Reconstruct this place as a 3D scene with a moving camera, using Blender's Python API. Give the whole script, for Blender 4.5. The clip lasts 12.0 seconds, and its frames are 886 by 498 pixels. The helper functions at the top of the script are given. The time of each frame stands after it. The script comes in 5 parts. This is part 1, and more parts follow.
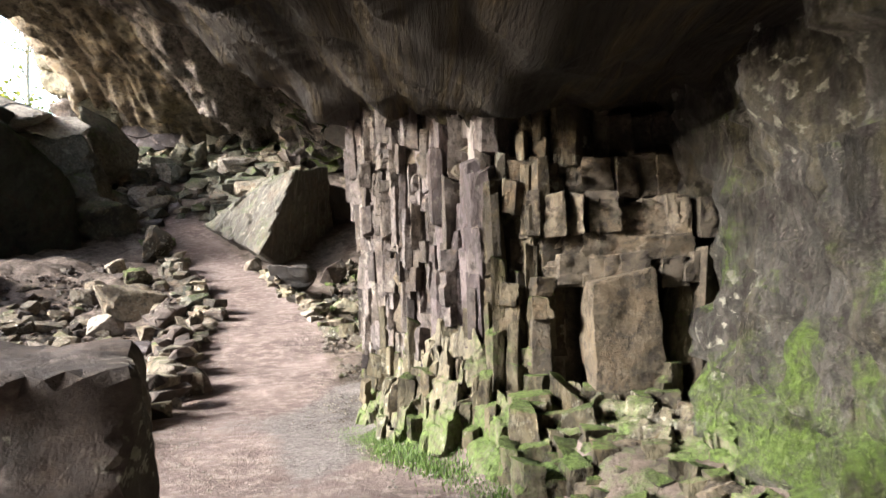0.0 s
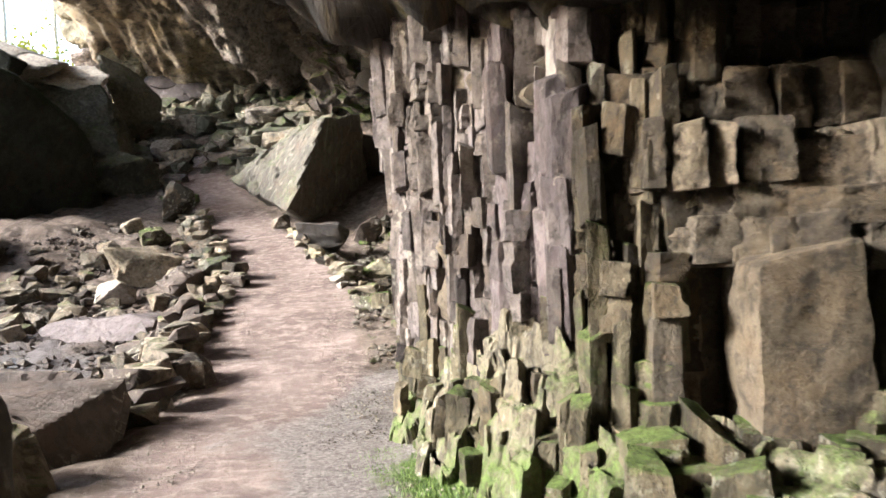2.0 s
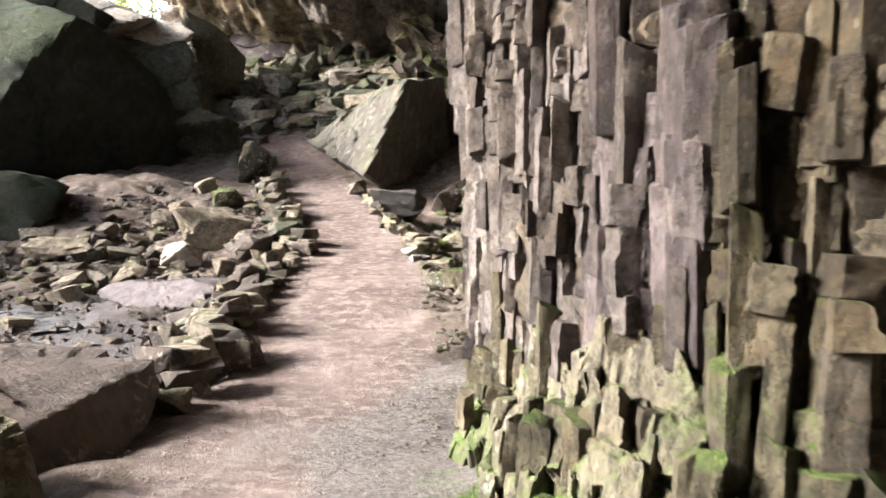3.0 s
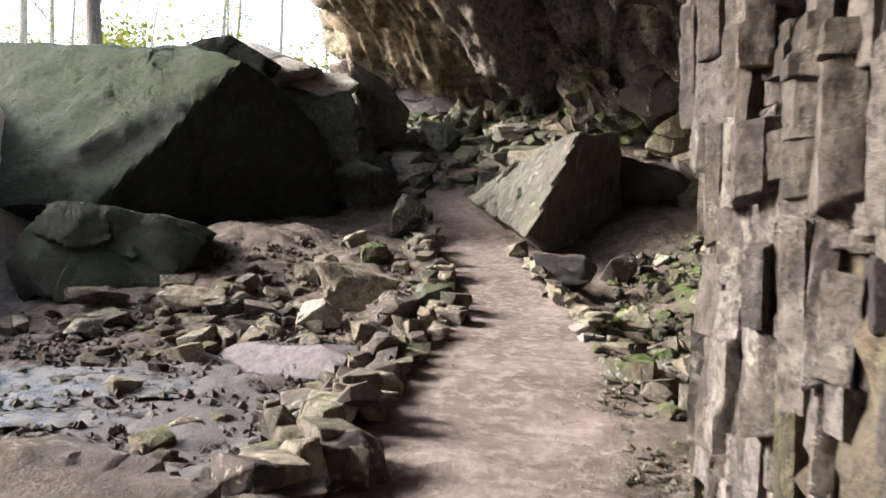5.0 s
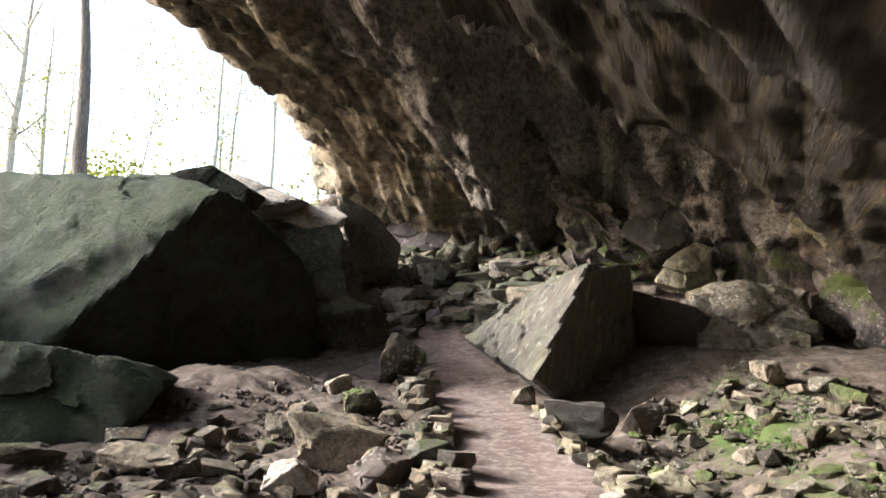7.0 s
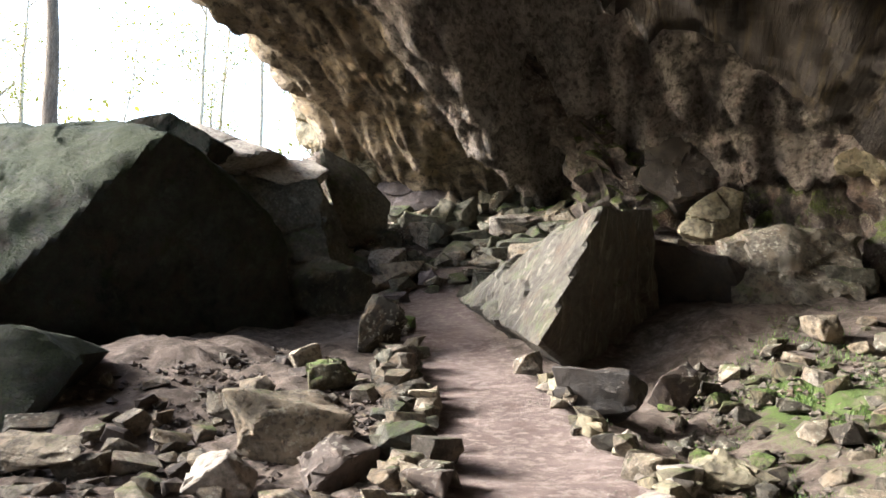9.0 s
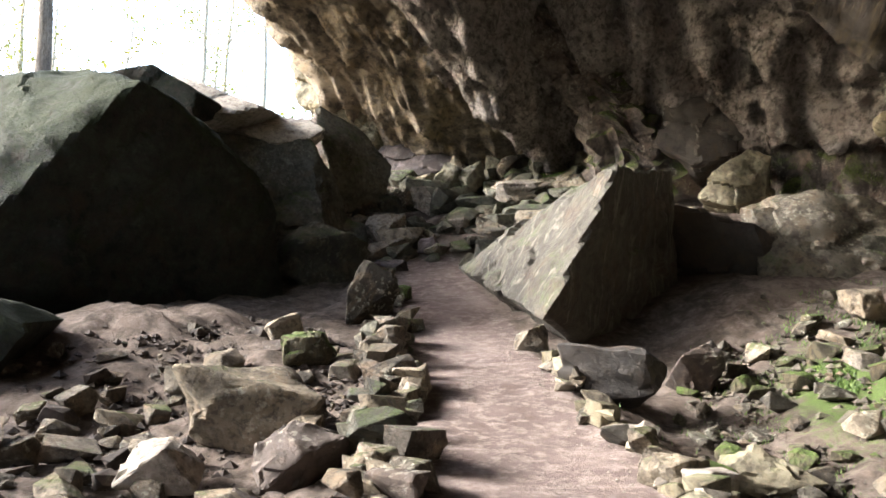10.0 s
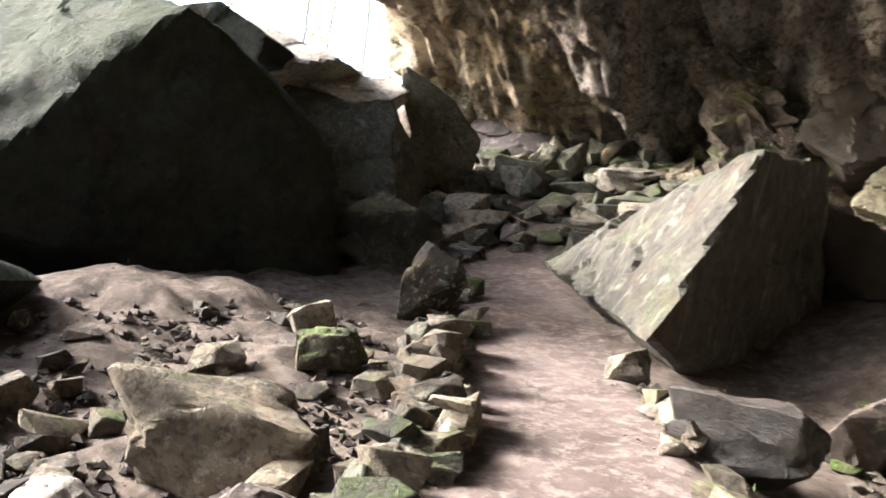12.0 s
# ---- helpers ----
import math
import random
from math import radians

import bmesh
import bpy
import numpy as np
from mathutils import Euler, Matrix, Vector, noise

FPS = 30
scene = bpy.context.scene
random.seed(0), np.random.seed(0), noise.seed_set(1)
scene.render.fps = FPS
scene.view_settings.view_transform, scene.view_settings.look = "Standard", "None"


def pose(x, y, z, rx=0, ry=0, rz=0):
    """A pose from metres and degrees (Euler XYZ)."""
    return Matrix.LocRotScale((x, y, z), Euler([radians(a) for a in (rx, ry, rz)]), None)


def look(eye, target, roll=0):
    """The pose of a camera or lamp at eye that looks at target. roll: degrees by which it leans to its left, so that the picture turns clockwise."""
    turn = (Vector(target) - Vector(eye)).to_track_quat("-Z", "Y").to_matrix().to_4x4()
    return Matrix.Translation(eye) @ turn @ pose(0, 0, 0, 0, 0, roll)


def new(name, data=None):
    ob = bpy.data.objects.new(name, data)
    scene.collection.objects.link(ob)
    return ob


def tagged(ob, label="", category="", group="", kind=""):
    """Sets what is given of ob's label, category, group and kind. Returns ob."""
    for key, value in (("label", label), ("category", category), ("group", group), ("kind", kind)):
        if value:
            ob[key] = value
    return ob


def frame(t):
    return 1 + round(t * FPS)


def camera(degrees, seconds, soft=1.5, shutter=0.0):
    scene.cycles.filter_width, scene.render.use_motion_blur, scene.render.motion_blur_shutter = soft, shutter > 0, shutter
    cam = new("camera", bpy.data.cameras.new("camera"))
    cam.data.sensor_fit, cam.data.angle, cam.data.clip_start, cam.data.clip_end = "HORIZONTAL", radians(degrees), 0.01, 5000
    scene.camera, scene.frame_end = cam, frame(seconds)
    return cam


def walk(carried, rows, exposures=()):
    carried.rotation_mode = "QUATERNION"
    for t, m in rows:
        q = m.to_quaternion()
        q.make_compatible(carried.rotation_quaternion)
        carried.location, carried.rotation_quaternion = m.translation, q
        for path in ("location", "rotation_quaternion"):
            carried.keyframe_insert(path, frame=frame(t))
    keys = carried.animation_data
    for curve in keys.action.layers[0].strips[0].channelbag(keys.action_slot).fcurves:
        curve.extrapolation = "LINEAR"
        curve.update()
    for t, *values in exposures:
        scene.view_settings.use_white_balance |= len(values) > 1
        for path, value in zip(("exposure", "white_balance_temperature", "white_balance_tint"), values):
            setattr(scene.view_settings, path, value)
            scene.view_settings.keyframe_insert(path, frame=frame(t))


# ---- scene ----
import itertools

cam = camera(56.4, 12.0, soft=1.5, shutter=0.4)
# seconds, x, y, z, yaw, pitch, roll
PATH = [
    (0, 0.001, -0.000, 1.550, -0.79, 0.09, -1.31),
    (0.5, -0.045, 0.476, 1.593, -1.16, -0.92, -1.86),
    (1, -0.057, 1.002, 1.595, -0.87, -1.73, -2.59),
    (1.5, -0.110, 1.541, 1.582, 0.01, -2.70, -1.96),
    (2, -0.120, 2.088, 1.607, 2.00, -3.17, -2.03),
    (2.5, -0.095, 2.655, 1.612, 4.76, -4.38, -0.78),
    (3, -0.154, 3.220, 1.593, 7.72, -5.14, 0.12),
    (3.5, -0.194, 3.685, 1.622, 12.57, -4.58, 1.10),
    (3.7, -0.222, 3.907, 1.632, 14.29, -3.80, 1.38),
    (5.3, -0.887, 5.532, 1.536, 18.76, 0.74, 2.98),
    (5.5, -0.973, 5.712, 1.549, 18.71, 2.54, 2.76),
    (6, -1.143, 6.149, 1.564, 18.42, 6.53, 1.56),
    (6.5, -1.291, 6.589, 1.570, 18.33, 8.80, 2.40),
    (8.3, -1.841, 8.905, 1.464, 18.41, 8.42, 2.82),
    (8.5, -1.882, 9.219, 1.437, 18.68, 7.87, 1.77),
    (9, -1.992, 9.889, 1.443, 18.75, 7.02, 1.36),
    (9.5, -2.127, 10.565, 1.452, 18.78, 6.20, 1.76),
    (10, -2.214, 11.289, 1.462, 19.49, 5.08, 2.11),
    (10.5, -2.385, 11.964, 1.494, 21.31, 4.72, 1.87),
    (11, -2.519, 12.616, 1.570, 22.07, 4.75, 2.27),
    (11.5, -2.685, 13.295, 1.639, 22.87, 4.50, 4.66),
    (12, -2.963, 13.901, 1.679, 25.90, 3.65, 7.91),
]
EXPOSURES = [(0, 3.15), (3, 3.28), (5.3, 2.78), (7, 2.9), (10.5, 3.28), (12, 3.55)]


def aim(x, y, z, yaw, pitch):
    a, p = radians(yaw), radians(pitch)
    return x - math.sin(a) * math.cos(p), y + math.cos(a) * math.cos(p), z + math.sin(p)


walk(cam, [(t, look((x, y, z), aim(x, y, z, yaw, pitch), roll)) for t, x, y, z, yaw, pitch, roll in PATH], EXPOSURES)

# ---- light: bright open sky at the mouth of the shelter ----
world = bpy.data.worlds.new("sky")
scene.world = world
world.use_nodes = True
wn = world.node_tree
sky = wn.nodes.new("ShaderNodeTexSky")
sky.sky_type, sky.sun_disc = "NISHITA", False
sky.sun_elevation, sky.sun_rotation = radians(26), radians(-102)
sky.air_density, sky.dust_density = 1.0, 2.5
wn.links.new(sky.outputs["Color"], wn.nodes["Background"].inputs["Color"])
wn.nodes["Background"].inputs["Strength"].default_value = 0.15

sun_data = bpy.data.lights.new("sun", "SUN")
sun_data.energy, sun_data.angle, sun_data.color = 2.3, radians(17), (1.0, 1.0, 1.0)
sun = new("sun", sun_data)
SUN_AZ, SUN_EL = radians(-102), radians(26)
to_sun = Vector((math.sin(SUN_AZ) * math.cos(SUN_EL), math.cos(SUN_AZ) * math.cos(SUN_EL), math.sin(SUN_EL)))
sun.matrix_world = look(to_sun * 60, (0, 0, 0))


# ---- materials ----
def nodes_of(name):
    mat = bpy.data.materials.new(name)
    mat.use_nodes = True
    return mat, mat.node_tree, mat.node_tree.nodes["Principled BSDF"]


def add(tree, kind, **values):
    node = tree.nodes.new(kind)
    for key, value in values.items():
        node.inputs[key.replace("_", " ")].default_value = value
    return node


def where(tree, stretch=(1, 1, 1)):
    geo = tree.nodes.new("ShaderNodeNewGeometry")
    scale = tree.nodes.new("ShaderNodeVectorMath")
    scale.operation = "MULTIPLY"
    scale.inputs[1].default_value = stretch
    tree.links.new(geo.outputs["Position"], scale.inputs[0])
    return scale.outputs[0], geo


def ramp(tree, source, low, high, a=(0, 0, 0, 1), b=(1, 1, 1, 1)):
    node = tree.nodes.new("ShaderNodeValToRGB")
    node.color_ramp.elements[0].position, node.color_ramp.elements[1].position = low, high
    node.color_ramp.elements[0].color, node.color_ramp.elements[1].color = a, b
    tree.links.new(source, node.inputs[0])
    return node.outputs[0]


def mix(tree, factor, a, b, mode="MIX"):
    node = tree.nodes.new("ShaderNodeMix")
    node.data_type, node.blend_type = "RGBA", mode
    for value, slot in ((factor, 0), (a, 6), (b, 7)):
        if isinstance(value, (int, float)):
            node.inputs[slot].default_value = value
        elif isinstance(value, tuple):
            node.inputs[slot].default_value = (*value, 1)
        else:
            tree.links.new(value, node.inputs[slot])
    return node.outputs[2]


def maths(tree, op, a, b=0.0):
    node = tree.nodes.new("ShaderNodeMath")
    node.operation = op
    for value, slot in ((a, 0), (b, 1)):
        if isinstance(value, (int, float)):
            node.inputs[slot].default_value = value
        else:
            tree.links.new(value, node.inputs[slot])
    return node.outputs[0]


def noise_of(tree, vector, scale, detail=6.0, rough=0.6, twist=0.0):
    node = add(tree, "ShaderNodeTexNoise", Scale=scale, Detail=detail, Roughness=rough, Distortion=twist)
    tree.links.new(vector, node.inputs["Vector"])
    return node.outputs["Fac"]


def stone(name, dark, light, stain, moss=0.0, stretch=(1, 1, 1), scale=1.0, relief=0.5, gloss=0.85, streak=0.0, lichen=0.0,
          moss_colour=(0.075, 0.10, 0.032), moss_up=0.2, vary=None, grit=0.8, moss_low=None, cracks_deep=0.04, deep=0.16):
    """Weathered sandstone: two tones, iron stains, pale lichen, moss where faces look upward, and fine relief."""
    mat, tree, bsdf = nodes_of(name)
    at, geo = where(tree, stretch)
    plain, _ = where(tree)
    broad = noise_of(tree, at, 0.9 * scale, 5, 0.65, 0.2)
    mid = noise_of(tree, at, 5.0 * scale, 7, 0.68, 0.05)
    fine = noise_of(tree, plain, 46.0 * scale, 8, 0.7)
    each = tree.nodes.new("ShaderNodeObjectInfo")
    tone = maths(tree, "ADD", maths(tree, "MULTIPLY", broad, 0.55), maths(tree, "MULTIPLY", mid, 0.45))
    tone = maths(tree, "ADD", tone, maths(tree, "MULTIPLY", maths(tree, "SUBTRACT", each.outputs["Random"], 0.5), 0.16))
    colour = mix(tree, ramp(tree, tone, 0.40, 0.60), dark, light)
    if vary:
        pick = tree.nodes.new("ShaderNodeMath")
        pick.operation = "FRACT"
        tree.links.new(maths(tree, "MULTIPLY", each.outputs["Random"], 7.31), pick.inputs[0])
        hue = mix(tree, ramp(tree, pick.outputs[0], 0.2, 0.8), vary[0], vary[1])
        colour = mix(tree, maths(tree, "MULTIPLY", ramp(tree, broad, 0.3, 0.7), 0.75), colour, hue)
        shade = maths(tree, "ADD", 0.6, maths(tree, "MULTIPLY", each.outputs["Random"], 0.7))
        level = tree.nodes.new("ShaderNodeCombineColor")
        for slot in range(3):
            tree.links.new(shade, level.inputs[slot])
        colour = mix(tree, 1.0, colour, level.outputs[0], "MULTIPLY")
    rust = noise_of(tree, at, 1.7 * scale, 5, 0.7, 0.8)
    colour = mix(tree, maths(tree, "MULTIPLY", ramp(tree, rust, 0.5, 0.7), 0.7), colour, stain)
    if streak:
        runs, _ = where(tree, (5.0, 5.0, 0.35))
        band = noise_of(tree, runs, 1.3, 4, 0.6, 0.5)
        colour = mix(tree, maths(tree, "MULTIPLY", ramp(tree, band, 0.56, 0.7), streak), colour, (0.52, 0.48, 0.42))
        colour = mix(tree, maths(tree, "MULTIPLY", ramp(tree, band, 0.3, 0.42, (1, 1, 1, 1), (0, 0, 0, 1)), streak * 0.8), colour, (0.07, 0.055, 0.05))
    if lichen:
        spots = noise_of(tree, plain, 14.0, 3, 0.5)
        patch = noise_of(tree, plain, 1.3, 2, 0.5)
        both = maths(tree, "MULTIPLY", ramp(tree, spots, 0.57, 0.63), ramp(tree, patch, 0.5, 0.62))
        colour = mix(tree, maths(tree, "MULTIPLY", both, lichen), colour, (0.55, 0.55, 0.46))
    colour = mix(tree, maths(tree, "MULTIPLY", ramp(tree, fine, 0.35, 0.7), 0.35), colour, (0.75, 0.7, 0.62), "OVERLAY")
    grime = noise_of(tree, at, 7.0 * scale, 8, 0.72, 0.1)
    colour = mix(tree, maths(tree, "MULTIPLY", ramp(tree, grime, 0.40, 0.52, (1, 1, 1, 1), (0, 0, 0, 1)), grit), colour, (0.045, 0.038, 0.034))
    bloom = noise_of(tree, at, 3.1 * scale, 7, 0.72, 0.2)
    colour = mix(tree, maths(tree, "MULTIPLY", ramp(tree, bloom, 0.56, 0.68), 0.45), colour, tuple(min(0.8, v * 1.6) for v in light))
    if moss:
        split = tree.nodes.new("ShaderNodeSeparateXYZ")
        tree.links.new(geo.outputs["Normal"], split.inputs[0])
        spread = noise_of(tree, plain, 1.1, 7, 0.75, 0.6)
        tufts = noise_of(tree, plain, 26.0, 5, 0.75)
        up = maths(tree, "ADD", maths(tree, "MULTIPLY", split.outputs["Z"], moss_up), maths(tree, "ADD", spread, maths(tree, "MULTIPLY", tufts, 0.22)))
        if moss_low:
            place = tree.nodes.new("ShaderNodeSeparateXYZ")
            tree.links.new(plain, place.inputs[0])
            fade = tree.nodes.new("ShaderNodeMapRange")
            for slot, value in zip((1, 2, 3, 4), (moss_low[0], moss_low[1], moss_low[2], 0.0)):
                fade.inputs[slot].default_value = value
            tree.links.new(place.outputs["Z"], fade.inputs[0])
            up = maths(tree, "ADD", up, fade.outputs[0])
        cover = maths(tree, "MULTIPLY", ramp(tree, up, 0.83 - 0.3 * moss, 0.98 - 0.26 * moss), 0.85)
        green = mix(tree, ramp(tree, tufts, 0.3, 0.7), tuple(v * 0.4 for v in moss_colour), tuple(v * 1.7 for v in moss_colour))
        colour = mix(tree, cover, colour, green)
    tree.links.new(colour, bsdf.inputs["Base Color"])
    bsdf.inputs["Specular IOR Level"].default_value = 0.12 if gloss > 0.7 else 0.4
    rough = maths(tree, "ADD", maths(tree, "MULTIPLY", mid, 0.25), gloss - 0.15)
    tree.links.new(rough, bsdf.inputs["Roughness"])
    cracks = add(tree, "ShaderNodeTexVoronoi", Scale=3.2 * scale)
    cracks.feature = "DISTANCE_TO_EDGE"
    bend = tree.nodes.new("ShaderNodeMixRGB")
    bend.blend_type = "ADD"
    bend.inputs[0].default_value = 0.25
    wob = add(tree, "ShaderNodeTexNoise", Scale=2.5 * scale, Detail=4.0)
    tree.links.new(at, wob.inputs["Vector"])
    tree.links.new(at, bend.inputs[1])
    tree.links.new(wob.outputs["Color"], bend.inputs[2])
    tree.links.new(bend.outputs[0], cracks.inputs["Vector"])
    line = ramp(tree, cracks.outputs["Distance"], 0.0, 0.035)
    height = maths(tree, "ADD", maths(tree, "MULTIPLY", mid, 1.0), maths(tree, "ADD", maths(tree, "MULTIPLY", fine, 0.22), maths(tree, "MULTIPLY", line, cracks_deep)))
    bumped = add(tree, "ShaderNodeBump", Strength=relief, Distance=deep)
    tree.links.new(height, bumped.inputs["Height"])
    tree.links.new(bumped.outputs["Normal"], bsdf.inputs["Normal"])
    return mat


OCHRES = ((0.08, 0.069, 0.07), (0.142, 0.12, 0.098))
BROWN = stone("column_sandstone", (0.033, 0.027, 0.027), (0.15, 0.131, 0.126), (0.125, 0.098, 0.075), deep=0.06, moss=0.0, stretch=(1, 1, 0.85), streak=0.1, grit=0.75, lichen=0.2, vary=OCHRES, relief=1.0, scale=2.2, cracks_deep=0.0)
COLUMN_MAUVE = stone("mauve_column_sandstone", (0.05, 0.04, 0.042), (0.15, 0.127, 0.13), (0.12, 0.09, 0.078), deep=0.07, stretch=(1, 1, 0.5), streak=0.15, grit=0.7, lichen=0.15,
                     vary=((0.085, 0.071, 0.075), (0.145, 0.122, 0.124)), relief=1.0, scale=2.2, cracks_deep=0.0)
COLUMN_OLIVE = stone("olive_column_sandstone", (0.03, 0.025, 0.018), (0.13, 0.11, 0.076), (0.115, 0.082, 0.05), deep=0.07, moss=0.2, stretch=(1, 1, 0.7), grit=0.75, lichen=0.3,
                     vary=((0.065, 0.056, 0.043), (0.125, 0.104, 0.073)), relief=1.0, scale=2.0, cracks_deep=0.0)
FOOT_STONE = stone("mossy_foot_rock", (0.04, 0.036, 0.027), (0.19, 0.17, 0.125), (0.15, 0.115, 0.075), moss=0.5, grit=0.75, stretch=(1, 1, 0.6), lichen=0.4, moss_colour=(0.09, 0.135, 0.036), moss_up=0.08, relief=1.0, scale=1.8, deep=0.1, moss_low=(0.15, 1.2, 0.17))
RIM = stone("crusted_roof_rim", (0.02, 0.018, 0.014), (0.12, 0.105, 0.075), (0.15, 0.12, 0.05), moss=0.15, scale=2.0, relief=1.0, deep=0.12, grit=0.8)
GREEN_STONE = stone("mossy_sandstone", (0.045, 0.04, 0.028), (0.165, 0.145, 0.1), (0.14, 0.105, 0.06), moss=0.62, grit=0.7, stretch=(1, 1, 0.5), lichen=0.4, moss_colour=(0.08, 0.12, 0.03), relief=1.0, scale=1.5)
LEDGE = stone("ledge_sandstone", (0.04, 0.033, 0.025), (0.175, 0.147, 0.112), (0.155, 0.115, 0.075), moss=0.0, deep=0.09, vary=((0.1, 0.088, 0.073), (0.175, 0.143, 0.105)), relief=1.0, cracks_deep=0.0, grit=0.7, scale=1.6)
GREY_WALL = stone("grey_wall_rock", (0.03, 0.028, 0.026), (0.125, 0.118, 0.106), (0.115, 0.103, 0.06), moss=0.37, stretch=(1, 1, 0.45), lichen=0.5, moss_colour=(0.1, 0.15, 0.033), moss_up=0.1, relief=1.0, scale=1.7, moss_low=(0.5, 1.7, 0.2), grit=0.85, deep=0.2)
VAULT = stone("vault_sandstone", (0.05, 0.043, 0.037), (0.27, 0.228, 0.178), (0.27, 0.2, 0.11), moss=0.0, stretch=(0.45, 0.3, 0.7), scale=1.0, relief=1.0, deep=0.25, grit=0.75)
# dark roof colour stands in for shade; ochre streaks are the rock's own
SHADED_BED = stone("shade_darkened_bed", (0.009, 0.008, 0.0072), (0.046, 0.039, 0.033), (0.12, 0.09, 0.045), moss=0.0, stretch=(2.4, 0.13, 1.2), scale=0.9, relief=1.0, deep=0.25)
BACK_WALL = stone("back_wall_sandstone", (0.05, 0.042, 0.04), (0.24, 0.205, 0.185), (0.24, 0.175, 0.14), moss=0.2, stretch=(1, 1, 0.8), scale=0.9, relief=1.0, lichen=0.4, moss_colour=(0.1, 0.13, 0.035), deep=0.2, grit=0.6, moss_low=(7.0, 8.4, 0.14))
KNOBBY = stone("knobby_roof_rock", (0.06, 0.054, 0.053), (0.36, 0.325, 0.31), (0.3, 0.235, 0.215), moss=0.1, stretch=(1.1, 0.5, 1.2), scale=0.9, relief=1.0, deep=0.4, grit=0.7, streak=0.25)
BOULDER = stone("boulder_sandstone", (0.055, 0.049, 0.04), (0.22, 0.192, 0.152), (0.2, 0.14, 0.09), moss=0.12, lichen=0.4, vary=((0.13, 0.125, 0.11), (0.225, 0.185, 0.135)), relief=1.0, grit=0.6)
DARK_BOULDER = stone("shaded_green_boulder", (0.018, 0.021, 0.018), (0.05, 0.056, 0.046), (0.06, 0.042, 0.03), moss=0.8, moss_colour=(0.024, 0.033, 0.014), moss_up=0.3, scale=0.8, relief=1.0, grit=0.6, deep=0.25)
HEAP_STONE = stone("grey_green_heap_rock", (0.035, 0.036, 0.03), (0.15, 0.145, 0.118), (0.13, 0.105, 0.07), moss=0.4, moss_colour=(0.055, 0.075, 0.025), lichen=0.1, vary=((0.085, 0.088, 0.074), (0.16, 0.152, 0.118)), relief=1.0, grit=0.6)
SLAB = stone("streaked_slab", (0.026, 0.024, 0.02), (0.105, 0.097, 0.077), (0.11, 0.068, 0.04), moss=0.25, streak=0.35, gloss=0.65, relief=1.0, scale=0.9, grit=0.65, deep=0.2)
RUBBLE = stone("rubble_stone", (0.06, 0.052, 0.042), (0.265, 0.23, 0.19), (0.24, 0.175, 0.12), moss=0.06, scale=1.5, lichen=0.35, vary=((0.17, 0.155, 0.14), (0.29, 0.24, 0.17)), grit=0.6, relief=0.9)
PALE = stone("pale_slab_stone", (0.15, 0.134, 0.118), (0.31, 0.285, 0.25), (0.24, 0.2, 0.16), moss=0.0, scale=1.2, grit=0.5)
YELLOW = stone("yellow_lichen_stone", (0.09, 0.08, 0.056), (0.25, 0.226, 0.165), (0.18, 0.145, 0.09), moss=0.12, grit=0.6)
MAUVE = stone("mauve_stone", (0.05, 0.043, 0.044), (0.125, 0.109, 0.112), (0.1, 0.08, 0.073), grit=0.5)
RED = stone("red_brown_stone", (0.03, 0.025, 0.023), (0.1, 0.083, 0.075), (0.095, 0.068, 0.052), lichen=0.25, grit=0.5)
# near-black base holds the shade of the hollow beside the pyramid boulder
BLACK = stone("dark_shade_stone", (0.014, 0.012, 0.011), (0.05, 0.042, 0.036), (0.07, 0.046, 0.03), gloss=0.7)
WHITE_STAIN = stone("whitened_stone", (0.16, 0.14, 0.13), (0.36, 0.33, 0.31), (0.22, 0.18, 0.16), stretch=(1, 1, 0.3), grit=0.4)


